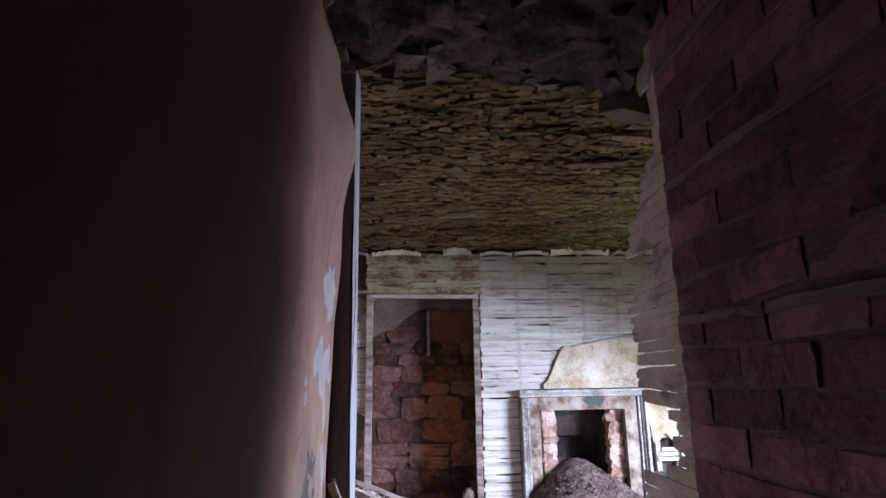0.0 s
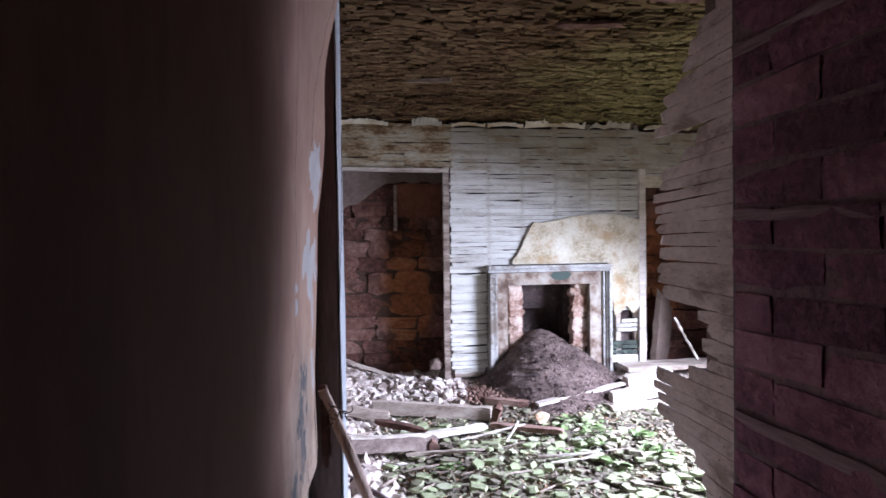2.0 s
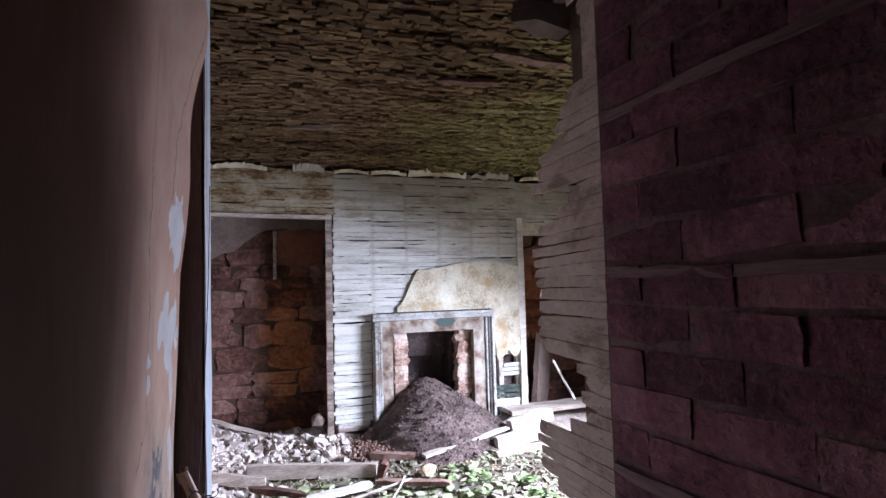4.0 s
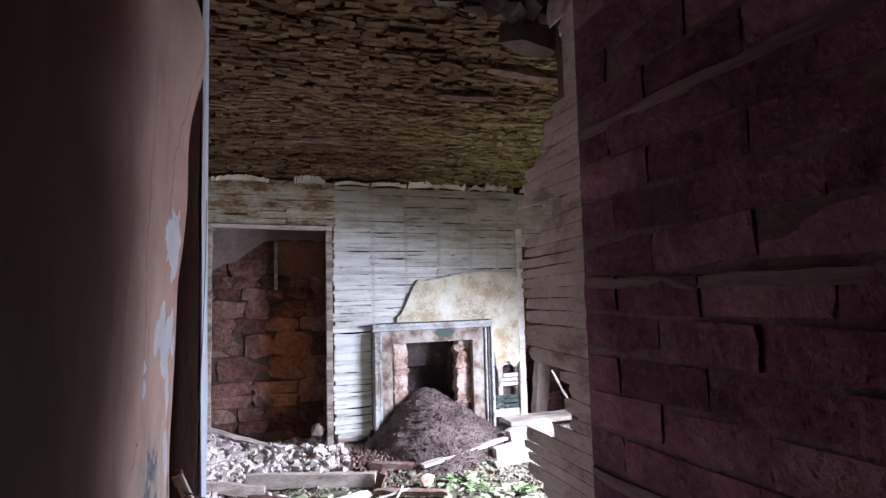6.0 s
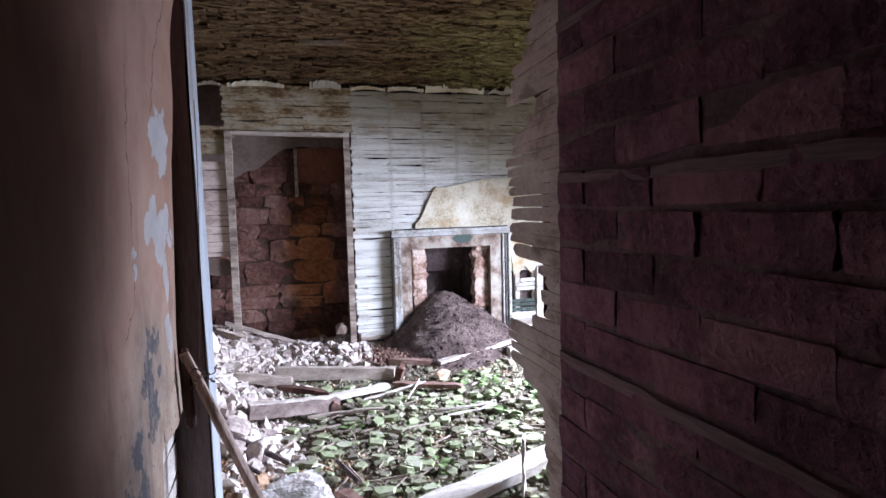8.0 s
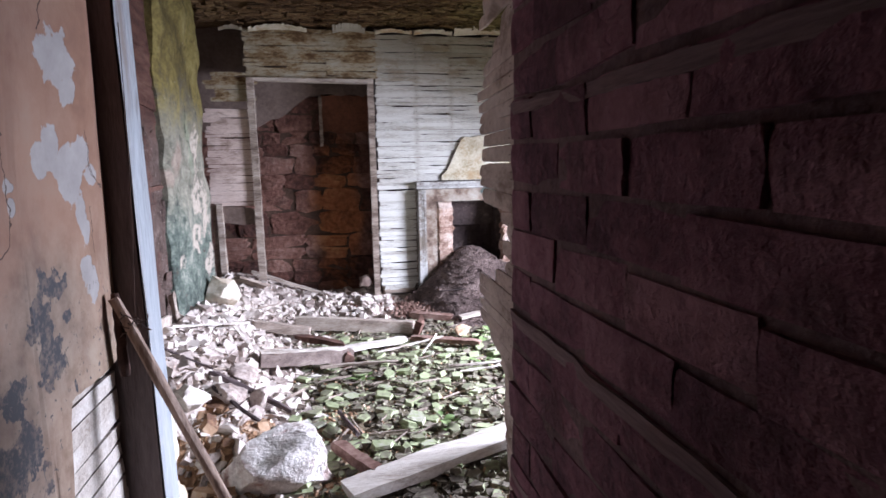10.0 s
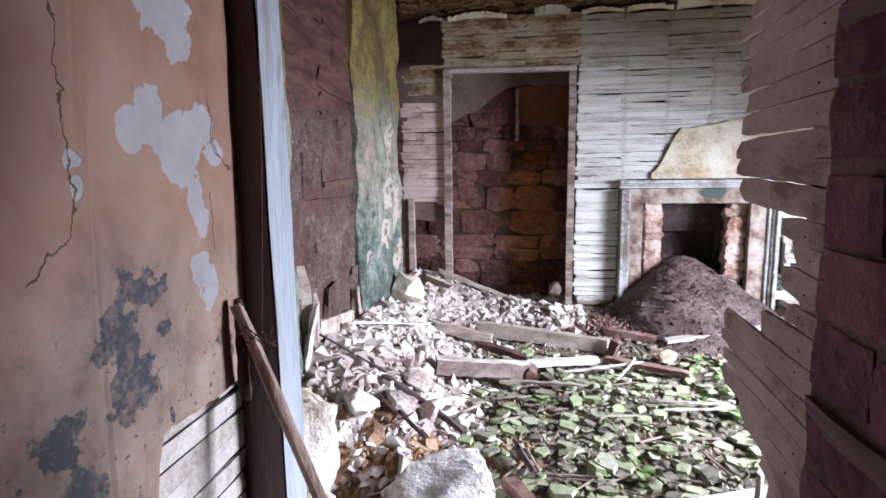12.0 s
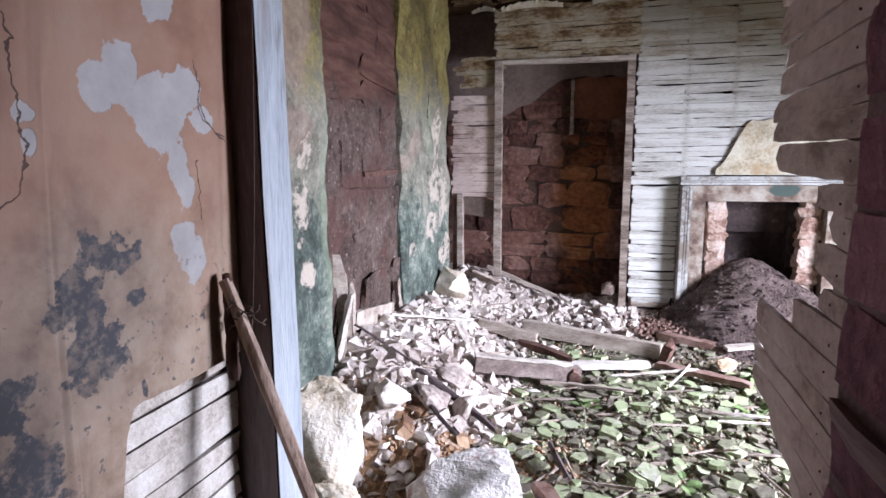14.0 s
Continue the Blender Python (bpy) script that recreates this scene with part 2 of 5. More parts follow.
MAT["ground"] = ground_material()
MAT["rubble"] = plain("pale_mortar_rubble", ((0.20, (0.20, 0.155, 0.135)), (0.38, (0.42, 0.355, 0.32)), (0.56, (0.61, 0.55, 0.505)), (0.85, (0.77, 0.72, 0.675))), 3.0, 34.0, bump=0.9, island=0.26, own=0.25)
MAT["rust"] = plain("rusty_clay_rubble", ((0.22, (0.11, 0.058, 0.036)), (0.45, (0.31, 0.185, 0.105)), (0.65, (0.46, 0.315, 0.205)), (0.85, (0.56, 0.46, 0.36))), 4.0, 34.0, bump=0.9, island=0.5, own=0.4)
MAT["slate"] = plain("algae_green_slate", ((0.12, (0.10, 0.082, 0.064)), (0.32, (0.20, 0.178, 0.135)), (0.48, (0.255, 0.275, 0.165)), (0.64, (0.30, 0.35, 0.19)), (0.82, (0.36, 0.36, 0.28)), (0.96, (0.47, 0.445, 0.39))), 3.0, 40.0, bump=0.8, island=0.42, own=0.42)
MAT["leaf"] = plain("green_leaf", ((0.3, (0.10, 0.155, 0.05)), (0.7, (0.19, 0.26, 0.11))), 9.0, 60.0, rough=0.55, bump=0.3, own=0.5)
MAT["timber"] = plain("weathered_grey_timber", ((0.25, (0.13, 0.095, 0.075)), (0.5, (0.34, 0.28, 0.235)), (0.78, (0.54, 0.48, 0.42))), 3.0, 26.0, (1, 5, 5), own=0.3)
MAT["timber_dark"] = plain("shaded_grey_timber", ((0.25, (0.07, 0.05, 0.045)), (0.5, (0.17, 0.13, 0.115)), (0.78, (0.30, 0.25, 0.22))), 3.0, 26.0, (1, 5, 5), own=0.2)
MAT["timber_light"] = plain("pale_bleached_timber", ((0.25, (0.30, 0.25, 0.21)), (0.5, (0.56, 0.51, 0.46)), (0.78, (0.74, 0.71, 0.67))), 3.0, 26.0, (1, 5, 5), own=0.2)
MAT["rot"] = plain("rotten_red_timber", ((0.25, (0.045, 0.022, 0.017)), (0.5, (0.12, 0.062, 0.047)), (0.78, (0.25, 0.165, 0.135))), 5.0, 30.0, own=0.4)
MAT["char"] = plain("charred_branch", ((0.3, (0.03, 0.022, 0.022)), (0.7, (0.10, 0.075, 0.075))), 8.0, 50.0, own=0.3)
MAT["branch"] = plain("brown_pole_wood", ((0.25, (0.19, 0.12, 0.085)), (0.5, (0.40, 0.28, 0.215)), (0.78, (0.56, 0.45, 0.38))), 5.0, 40.0, (2, 2, 0.4), rough=0.6, own=0.2)
MAT["jamb"] = plain("worn_blue_grey_paint", ((0.25, (0.17, 0.16, 0.16)), (0.40, (0.31, 0.345, 0.385)), (0.55, (0.40, 0.44, 0.485)), (0.8, (0.52, 0.55, 0.58))), 4.0, 60.0, (3, 3, 0.25), rough=0.6, dirt=(0.24, 0.21, 0.20), dirt_scale=3.5)
MAT["jamb_dark"] = plain("dark_brown_wood", ((0.3, (0.09, 0.068, 0.066)), (0.7, (0.20, 0.16, 0.155))), 3.0, 40.0, (4, 4, 0.5))
MAT["mantel"] = plain("chipped_white_paint", ((0.28, (0.17, 0.145, 0.125)), (0.42, (0.36, 0.355, 0.34)), (0.7, (0.54, 0.545, 0.535))), 5.0, 40.0, (1, 1, 1), rough=0.6, dirt=(0.2, 0.17, 0.14), dirt_scale=3.0)
MAT["wire"] = plain("rusty_wire", ((0.3, (0.05, 0.035, 0.03)), (0.7, (0.14, 0.09, 0.07))), 20.0, 80.0)
MAT["firestone"] = plain("crumbling_firebrick", ((0.25, (0.20, 0.11, 0.08)), (0.45, (0.44, 0.31, 0.25)), (0.72, (0.64, 0.54, 0.48))), 9.0, 40.0, bump=1.0, dist=0.02, own=0.3)
MAT["soot"] = plain("soot", ((0.3, (0.022, 0.015, 0.015)), (0.6, (0.07, 0.05, 0.048)), (0.8, (0.2, 0.16, 0.15))), 3.0, 20.0, bump=0.9)


def surround_material():
    k = Net("mottled_stone_surround")
    a = k.noise(7.0, 6.0, 0.65)
    c = k.ramp(a, ((0.36, (0.10, 0.065, 0.05)), (0.46, (0.22, 0.165, 0.13)), (0.56, (0.33, 0.29, 0.245)), (0.7, (0.43, 0.41, 0.37))))
    c = k.mix(k.blobs(0, 2, [(1.15, 0.985, 0.11, 0.05)], 0.3, 18.0), c, (0.06, 0.085, 0.075))
    return k.done(c, 0.8, k.bump(k.noise(45.0), 0.5, 0.006))


def corridor_plaster():
    """Peach distemper, flaked to pale undercoat, with dark mould low down and hairline cracks."""
    k = Net("flaking_peach_distemper")
    a, b = k.noise(2.2, 5.0, 0.6), k.noise(14.0, 5.0, 0.65)
    c = k.ramp(k.math("ADD", k.math("MULTIPLY", a, 0.65), k.math("MULTIPLY", b, 0.35)),
               ((0.3, (0.17, 0.088, 0.058)), (0.45, (0.255, 0.142, 0.094)), (0.58, (0.315, 0.198, 0.14)), (0.75, (0.32, 0.235, 0.175))))
    worn = k.ramp(b, ((0.3, (0.21, 0.145, 0.10)), (0.5, (0.335, 0.25, 0.185)), (0.7, (0.39, 0.315, 0.245))))
    c = k.mix(k.step(k.math("ADD", k.axis(2), k.math("MULTIPLY", k.math("SUBTRACT", a, 0.5), 0.9)), 0.85, 1.3), worn, c)
    c = k.mix(k.math("MULTIPLY", k.step(k.noise(2.6, 5.0, 0.6, (1, 1, 0.6)), 0.5, 0.75), 0.7), c, (0.21, 0.115, 0.09))
    # Redder tone and painted shade: the wall darkens away from the doorway.
    shaded_red = k.math("ADD", k.axis(1), k.math("MULTIPLY", k.math("SUBTRACT", k.noise(3.0, 5.0, 0.6), 0.5), 0.5))
    shaded_red = k.math("MULTIPLY", k.math("SUBTRACT", 1.0, k.step(shaded_red, 0.15, 0.95)), k.step(k.axis(2), 0.35, 0.85))
    c = k.mix(k.math("MULTIPLY", shaded_red, 0.85), c, (0.165, 0.068, 0.06))
    streak = k.step(k.noise(5.0, 7.0, 0.68, (1, 1.6, 0.5)), 0.5, 0.68)
    c = k.mix(k.math("MULTIPLY", k.math("MULTIPLY", streak, k.math("ADD", k.math("MULTIPLY", shaded_red, 0.5), 0.38)), 0.8), c, (0.135, 0.058, 0.045))
    pale = k.blobs(1, 2, [(0.79, 1.305, 0.034, 0.032), (0.83, 1.33, 0.034, 0.044), (0.875, 1.285, 0.034, 0.045), (0.92, 1.285, 0.048, 0.05), (0.96, 1.31, 0.036, 0.045), (0.905, 1.24, 0.04, 0.036),
                          (0.995, 1.27, 0.034, 0.022), (0.94, 1.19, 0.024, 0.038), (0.953, 1.145, 0.022, 0.03), (0.942, 1.065, 0.03, 0.032), (0.965, 1.03, 0.026, 0.042), (0.682, 1.255, 0.016, 0.014),
                          (0.686, 1.222, 0.010, 0.024), (0.90, 1.44, 0.034, 0.032), (0.86, 1.50, 0.06, 0.05)], 0.9, 24.0, 0.06, 3.5)
    c = k.mix(pale, c, k.ramp(b, ((0.3, (0.30, 0.282, 0.277)), (0.7, (0.385, 0.37, 0.365)))))
    halo = k.blobs(1, 2, [(0.77, 1.0, 0.13, 0.15), (0.62, 0.86, 0.10, 0.12), (0.50, 0.62, 0.2, 0.25)], 0.9, 6.0, 0.55)
    c = k.mix(k.math("MULTIPLY", halo, 0.5), c, k.ramp(b, ((0.35, (0.10, 0.09, 0.08)), (0.65, (0.20, 0.17, 0.135)))))
    mould = k.blobs(1, 2, [(0.775, 1.055, 0.05, 0.032), (0.745, 1.0, 0.055, 0.06), (0.75, 0.93, 0.042, 0.065), (0.70, 0.985, 0.02, 0.025), (0.712, 0.92, 0.012, 0.02), (0.827, 0.985, 0.018, 0.014), (0.83, 0.835, 0.006, 0.02),
                           (0.61, 0.885, 0.042, 0.04), (0.625, 0.80, 0.045, 0.06), (0.575, 0.80, 0.06, 0.07), (0.50, 0.62, 0.12, 0.16)], 2.3, 17.0, 0.12)
    c = k.mix(k.math("MULTIPLY", mould, k.math("ADD", k.math("MULTIPLY", k.step(k.noise(40.0, 5.0, 0.7), 0.36, 0.55), 0.55), 0.45)), c, (0.052, 0.052, 0.06))
    freckle = k.math("MULTIPLY", k.step(k.noise(60.0, 3.0, 0.6), 0.62, 0.68), k.math("SUBTRACT", 1.0, k.step(k.axis(2), 0.9, 1.15)))
    c = k.mix(freckle, c, (0.11, 0.095, 0.09))
    crack = k.cracks(1, 2, (((0.95, 2.15), (0.93, 2.0), (0.90, 1.85), (0.86, 1.70), (0.80, 1.55)), ((0.675, 1.62), (0.67, 1.30), (0.685, 1.21), (0.66, 1.165), (0.60, 1.11)), ((1.0, 1.31), (1.015, 1.27), (1.06, 1.24)),
                            ((0.99, 1.36), (1.005, 1.27), (1.055, 1.25)), ((0.985, 1.20), (0.99, 1.09))))
    c = k.mix(crack, c, (0.08, 0.05, 0.04))
    h = k.math("SUBTRACT", k.math("ADD", k.math("MULTIPLY", b, 0.4), k.math("MULTIPLY", k.noise(70.0), 0.15)), k.math("ADD", k.math("MULTIPLY", pale, 0.35), crack))
    return k.done(c, 0.8, k.bump(h, 0.5, 0.006))


def pier_plaster():
    """Limewash with algae: olive above, grey-green in the middle, dark green at the foot, flaked to cream and pink in patches."""
    k = Net("algae_green_limewash")
    a, b, z, y = k.noise(2.4, 6.0, 0.65, (1, 1, 0.6)), k.noise(13.0, 9.0, 0.75), k.axis(2), k.axis(1)
    fine = k.noise(55.0, 5.0, 0.7)
    f = k.math("ADD", k.math("ADD", k.math("MULTIPLY", a, 0.4), k.math("MULTIPLY", b, 0.4)), k.math("MULTIPLY", fine, 0.2))
    f = k.math("ADD", k.math("MULTIPLY", k.math("SUBTRACT", f, 0.5), 2.3), 0.48)
    hi = k.ramp(f, ((0.25, (0.048, 0.037, 0.012)), (0.42, (0.11, 0.085, 0.024)), (0.58, (0.19, 0.155, 0.048)), (0.75, (0.28, 0.24, 0.105))))
    mid = k.ramp(f, ((0.25, (0.075, 0.068, 0.055)), (0.42, (0.155, 0.148, 0.115)), (0.56, (0.235, 0.23, 0.18)), (0.72, (0.37, 0.335, 0.28))))
    lo = k.ramp(f, ((0.25, (0.026, 0.030, 0.025)), (0.42, (0.062, 0.080, 0.068)), (0.56, (0.14, 0.168, 0.14)), (0.72, (0.32, 0.325, 0.275))))
    edge = k.math("ADD", z, k.math("ADD", k.math("MULTIPLY", k.math("SUBTRACT", a, 0.5), 1.1), k.math("MULTIPLY", k.math("SUBTRACT", b, 0.5), 0.7)))
    c = k.mix(k.step(edge, 0.80, 1.2), lo, mid)
    c = k.mix(k.step(edge, 1.45, 1.85), c, hi)
    pink = k.blobs(1, 2, [(3.52, 1.20, 0.14, 0.06), (2.22, 1.75, 0.13, 0.28), (2.2, 1.32, 0.12, 0.10), (3.75, 1.32, 0.10, 0.12)], 0.9, 7.0, 0.3)
    c = k.mix(k.math("MULTIPLY", pink, 0.6), c, k.ramp(b, ((0.35, (0.20, 0.13, 0.10)), (0.65, (0.35, 0.27, 0.225)))))
    streak = k.blobs(1, 2, [(2.47, 1.0, 0.05, 0.55), (4.10, 1.45, 0.08, 0.20)], 0.7, 8.0, 0.4)
    c = k.mix(k.math("MULTIPLY", streak, 0.7), c, k.ramp(b, ((0.35, (0.13, 0.155, 0.105)), (0.65, (0.27, 0.31, 0.225)))))
    flake = k.blobs(1, 2, [(4.26, 1.38, 0.08, 0.17), (4.24, 1.05, 0.12, 0.17), (4.12, 0.74, 0.12, 0.10), (4.45, 0.9, 0.10, 0.2), (4.5, 0.5, 0.12, 0.12), (2.28, 1.22, 0.05, 0.08), (2.24, 1.0, 0.05, 0.12), (2.27, 0.72, 0.05, 0.06), (3.72, 0.62, 0.05, 0.05)], 1.7, 11.0, 0.16)
    c = k.mix(k.math("MULTIPLY", flake, k.step(b, 0.40, 0.52)), c, (0.46, 0.40, 0.335))
    c = k.mix(k.step(k.noise(11.0, 9.0, 0.8), 0.60, 0.66), c, (0.075, 0.052, 0.038))
    c = k.mix(k.step(k.noise(38.0, 4.0, 0.7), 0.66, 0.70), c, (0.36, 0.36, 0.30))
    crack = k.cracks(1, 2, (((4.3, 2.62), (4.32, 2.35), (4.28, 2.05), (4.33, 1.8)), ((4.12, 1.75), (4.1, 1.5), (4.2, 1.3))), 0.008)
    c = k.mix(crack, c, (0.03, 0.025, 0.018))
    return k.done(c, 0.88, k.bump(k.math("SUBTRACT", k.math("ADD", a, b), k.math("ADD", crack, k.math("MULTIPLY", flake, 0.4))), 0.8, 0.02))


MAT["clay"] = plain("red_brown_clay", ((0.3, (0.09, 0.034, 0.020)), (0.7, (0.19, 0.075, 0.043))), 3.0, 40.0)
MAT["rock"] = plain("pale_pitted_rock", ((0.22, (0.20, 0.16, 0.145)), (0.36, (0.53, 0.47, 0.445)), (0.5, (0.72, 0.68, 0.65)), (0.8, (0.82, 0.79, 0.76))), 5.0, 36.0, bump=1.0, dist=0.015, dirt=(0.33, 0.20, 0.17), dirt_scale=4.0)
MAT["cream"] = plain("cream_sandstone", ((0.28, (0.42, 0.32, 0.21)), (0.42, (0.66, 0.57, 0.45)), (0.65, (0.78, 0.73, 0.65))), 4.0, 40.0, bump=0.9, dist=0.012)
MAT["surround"] = surround_material()
MAT["peach"] = corridor_plaster()
MAT["pier"] = pier_plaster()


# ---- builders ----
def part(name, bm, material, parent=None, label=""):
    me = bpy.data.meshes.new(name)
    if isinstance(bm, bmesh.types.BMesh):
        bm.to_mesh(me)
        bm.free()
    else:
        me.from_pydata(*bm)
    me.materials.append(MAT[material])
    me.polygons.foreach_set("use_smooth", [True] * len(me.polygons))
    me.set_sharp_from_angle(angle=radians(38))
    ob = new(name, me)
    if parent is not None:
        ob.parent = parent
        ob.matrix_parent_inverse = parent.matrix_basis.inverted()
    if label:
        ob["label"] = label
    return ob


def thing(name, label, category, group="", kind="", at=(0, 0, 0)):
    ob = new(name)
    ob.empty_display_size = 0.1
    ob.location = at
    return tagged(ob, label, category, group, kind)


def box(bm, x0, x1, y0, y1, z0, z1):
    v = [bm.verts.new(p) for p in ((x0, y0, z0), (x1, y0, z0), (x1, y1, z0), (x0, y1, z0), (x0, y0, z1), (x1, y0, z1), (x1, y1, z1), (x0, y1, z1))]
    for f in ((0, 3, 2, 1), (4, 5, 6, 7), (0, 1, 5, 4), (1, 2, 6, 5), (2, 3, 7, 6), (3, 0, 4, 7)):
        bm.faces.new([v[i] for i in f])
    return bm


def boxes(*spans):
    bm = bmesh.new()
    for s in spans:
        box(bm, *s)
    return bm


def slab(front, nu, nv, back):
    """A thick sheet: front(u, v) gives its face for u and v from 0 to 1; back(p) the point behind it."""
    bm = bmesh.new()
    g = [[bm.verts.new(front(i / nu, j / nv)) for j in range(nv + 1)] for i in range(nu + 1)]
    h = [[bm.verts.new(back(g[i][j].co)) if i in (0, nu) or j in (0, nv) else None for j in range(nv + 1)] for i in range(nu + 1)]
    for i in range(nu):
        for j in range(nv):
            bm.faces.new((g[i][j], g[i + 1][j], g[i + 1][j + 1], g[i][j + 1]))
    rim = [(i, 0) for i in range(nu)] + [(nu, j) for j in range(nv)] + [(i, nv) for i in range(nu, 0, -1)] + [(0, j) for j in range(nv, 0, -1)]
    for (i, j), (k, m) in zip(rim, rim[1:] + rim[:1]):
        bm.faces.new((g[k][m], g[i][j], h[i][j], h[k][m]))
    bm.faces.new([h[i][j] for i, j in reversed(rim)])
    bmesh.ops.recalc_face_normals(bm, faces=bm.faces)
    return bm


def bar(length, width, thick, rings=6, wob=0.003, ragged=0.0, taper=0.0, sides=4, bend=0.0, rnd=random):
    """A bar along +x from 0, width along z and thickness along y, with uneven edges and splintered ends."""
    bm = bmesh.new()
    loops = []
    ph = rnd.uniform(0, 9)
    for r in range(rings + 1):
        t = r / rings
        end = min(t, 1 - t) * rings
        s = 1 - taper * t - (rnd.uniform(0.15, 0.6) * ragged if end < 0.5 else 0)
        off = bend * math.sin(t * 3.1 + ph)
        loop = []
        for c in range(sides):
            a = (c + 0.5) / sides * math.tau
            y, z = math.cos(a), math.sin(a)
            if sides == 4:
                y, z = math.copysign(1, y), math.copysign(1, z)
            dx = rnd.uniform(-1, 1) * ragged * width * 0.9 if end < 0.5 else 0
            loop.append(bm.verts.new((t * length + dx, y * thick / 2 * s + rnd.uniform(-wob, wob) + off, z * width / 2 * s + rnd.uniform(-wob, wob))))
        loops.append(loop)
    for p, q in zip(loops, loops[1:]):
        for c in range(sides):
            bm.faces.new((p[c], p[(c + 1) % sides], q[(c + 1) % sides], q[c]))
    bm.faces.new(loops[0][::-1])
    bm.faces.new(loops[-1])
    bmesh.ops.recalc_face_normals(bm, faces=bm.faces)
    return bm


def along(a, b, roll=0):
    """The pose that lays a bar's +x from a towards b."""
    d = Vector(b) - Vector(a)
    return Matrix.Translation(a) @ d.to_track_quat("X", "Z").to_matrix().to_4x4() @ pose(0, 0, 0, roll)


def lump(seed, rough=0.16, cuts=2, round_off=0.26):
    """A unit stone: a cube cut finer, rounded a little and knocked about."""
    r = random.Random(seed)
    bm = bmesh.new()
    bmesh.ops.create_cube(bm, size=1.0)
    bmesh.ops.subdivide_edges(bm, edges=bm.edges[:], cuts=cuts, use_grid_fill=True)
    o = Vector((r.uniform(0, 50), r.uniform(0, 50), r.uniform(0, 50)))
    for v in bm.verts:
        p = v.co
        big = max(abs(p.x), abs(p.y), abs(p.z))
        k = 1 - round_off * max(0, p.length / big - 1.0) if big else 1
        v.co = p * k + noise.noise_vector(p * 1.7 + o) * rough + noise.noise_vector(p * 4 + o) * rough * 0.35
    return bm


def hull(seed, points=16, cuts=0, rough=0.05, flat=1.0):
    """A unit stone with broken facets: the hull of a few points, cut finer and roughened."""
    r = random.Random(seed)
    bm = bmesh.new()
    for _ in range(points):
        d = Vector((r.gauss(0, 1), r.gauss(0, 1), r.gauss(0, 1))).normalized()
        box_d = d / max(abs(d.x), abs(d.y), abs(d.z))
        bm.verts.new((d * 0.35 + box_d * 0.62) * 0.5 * r.uniform(0.85, 1.05))
    out = bmesh.ops.convex_hull(bm, input=bm.verts[:])
    bmesh.ops.delete(bm, geom=[v for v in bm.verts if not v.link_faces], context="VERTS")
    if cuts:
        bmesh.ops.subdivide_edges(bm, edges=bm.edges[:], cuts=cuts, use_grid_fill=True)
        bmesh.ops.triangulate(bm, faces=bm.faces[:])
        o = Vector((r.uniform(0, 50), r.uniform(0, 50), r.uniform(0, 50)))
        for v in bm.verts:
            p = v.co
            v.co = p * (1 - 0.10 * max(0, p.length / 0.5 - 0.8)) + noise.noise_vector(p * 3 + o) * rough + noise.noise_vector(p * 9 + o) * rough * 0.5 + noise.noise_vector(p * 22 + o) * rough * 0.22
    bmesh.ops.recalc_face_normals(bm, faces=bm.faces)
    return bm


def chips(items, rnd, jitter=0.28, sides=5):
    """Many angular fragments in one mesh: (centre, size, turn matrix). Each is a knocked-about prism."""
    vs, fs = [], []
    for c, s, m in items:
        n, base = sides, len(vs)
        ph = rnd.uniform(0, 6)
        ring = [(math.cos(ph + i * math.tau / n + rnd.uniform(-0.35, 0.35)) * rnd.uniform(0.32, 0.58), math.sin(ph + i * math.tau / n) * rnd.uniform(0.32, 0.58)) for i in range(n)]
        for z, k in ((-0.5, rnd.uniform(0.75, 1)), (0.5, rnd.uniform(0.6, 0.95))):
            for x, y in ring:
                p = m @ Vector((x * k * s[0], y * k * s[1], (z + rnd.uniform(-jitter, jitter)) * s[2]))
                vs.append((c[0] + p.x, c[1] + p.y, c[2] + p.z))
        fs.append(tuple(base + i for i in reversed(range(n))))
        fs.append(tuple(base + n + i for i in range(n)))
        fs += [(base + i, base + (i + 1) % n, base + n + (i + 1) % n, base + n + i) for i in range(n)]
    return vs, [], fs


def smooth01(t):
    t = min(1, max(0, t))
    return t * t * (3 - 2 * t)


def ground_z(x, y):
    """The height of the rubble floor: it climbs to the room's outer wall and to the hearth."""
    z = -0.19 + 0.17 * smooth01((y - 3.7) / 1.3)
    z += 0.46 * smooth01((-0.6 - x) / 0.85) * smooth01((y - 2.05) / 0.6) * (1 - 0.45 * smooth01((y - 3.4) / 1.2))
    z -= 0.20 * math.exp(-((x + 1.06) / 0.13) ** 2 - ((y - 2.17) / 0.10) ** 2)
    return z + 0.035 * noise.noise(Vector((x * 2.3, y * 2.3, 0.5))) + 0.012 * noise.noise(Vector((x * 9, y * 9, 2)))


# ---- the setting ----
XL, XR, YD = -0.91, -0.005, 1.125          # corridor walls, doorway
RX0, RX1, RY1, RZ = -1.44, WIN_X, 5.0, 2.62  # room: outer walls, hearth wall, ceiling


def wobble(p, s=1.5, k=0.02):
    return k * noise.noise(Vector(p) * s) + k * 0.4 * noise.noise(Vector(p) * s * 5)


def build_ground():
    def front(u, v):
        x, y = -2.2 + u * 6.4, -3.4 + v * 9.6
        return (x, y, ground_z(x, y))
    g = part("ground", slab(front, 96, 130, lambda p: (p.x, p.y, -0.7)), "ground")
    tagged(g, "earth floor strewn with mortar and dust", "ground", kind="structure")
    far = part("ground", boxes((-60, 60, -60, 60, -0.9, -0.72)), "ground")
    tagged(far, "bare ground that runs on outside the house", "ground", kind="structure")
    return g


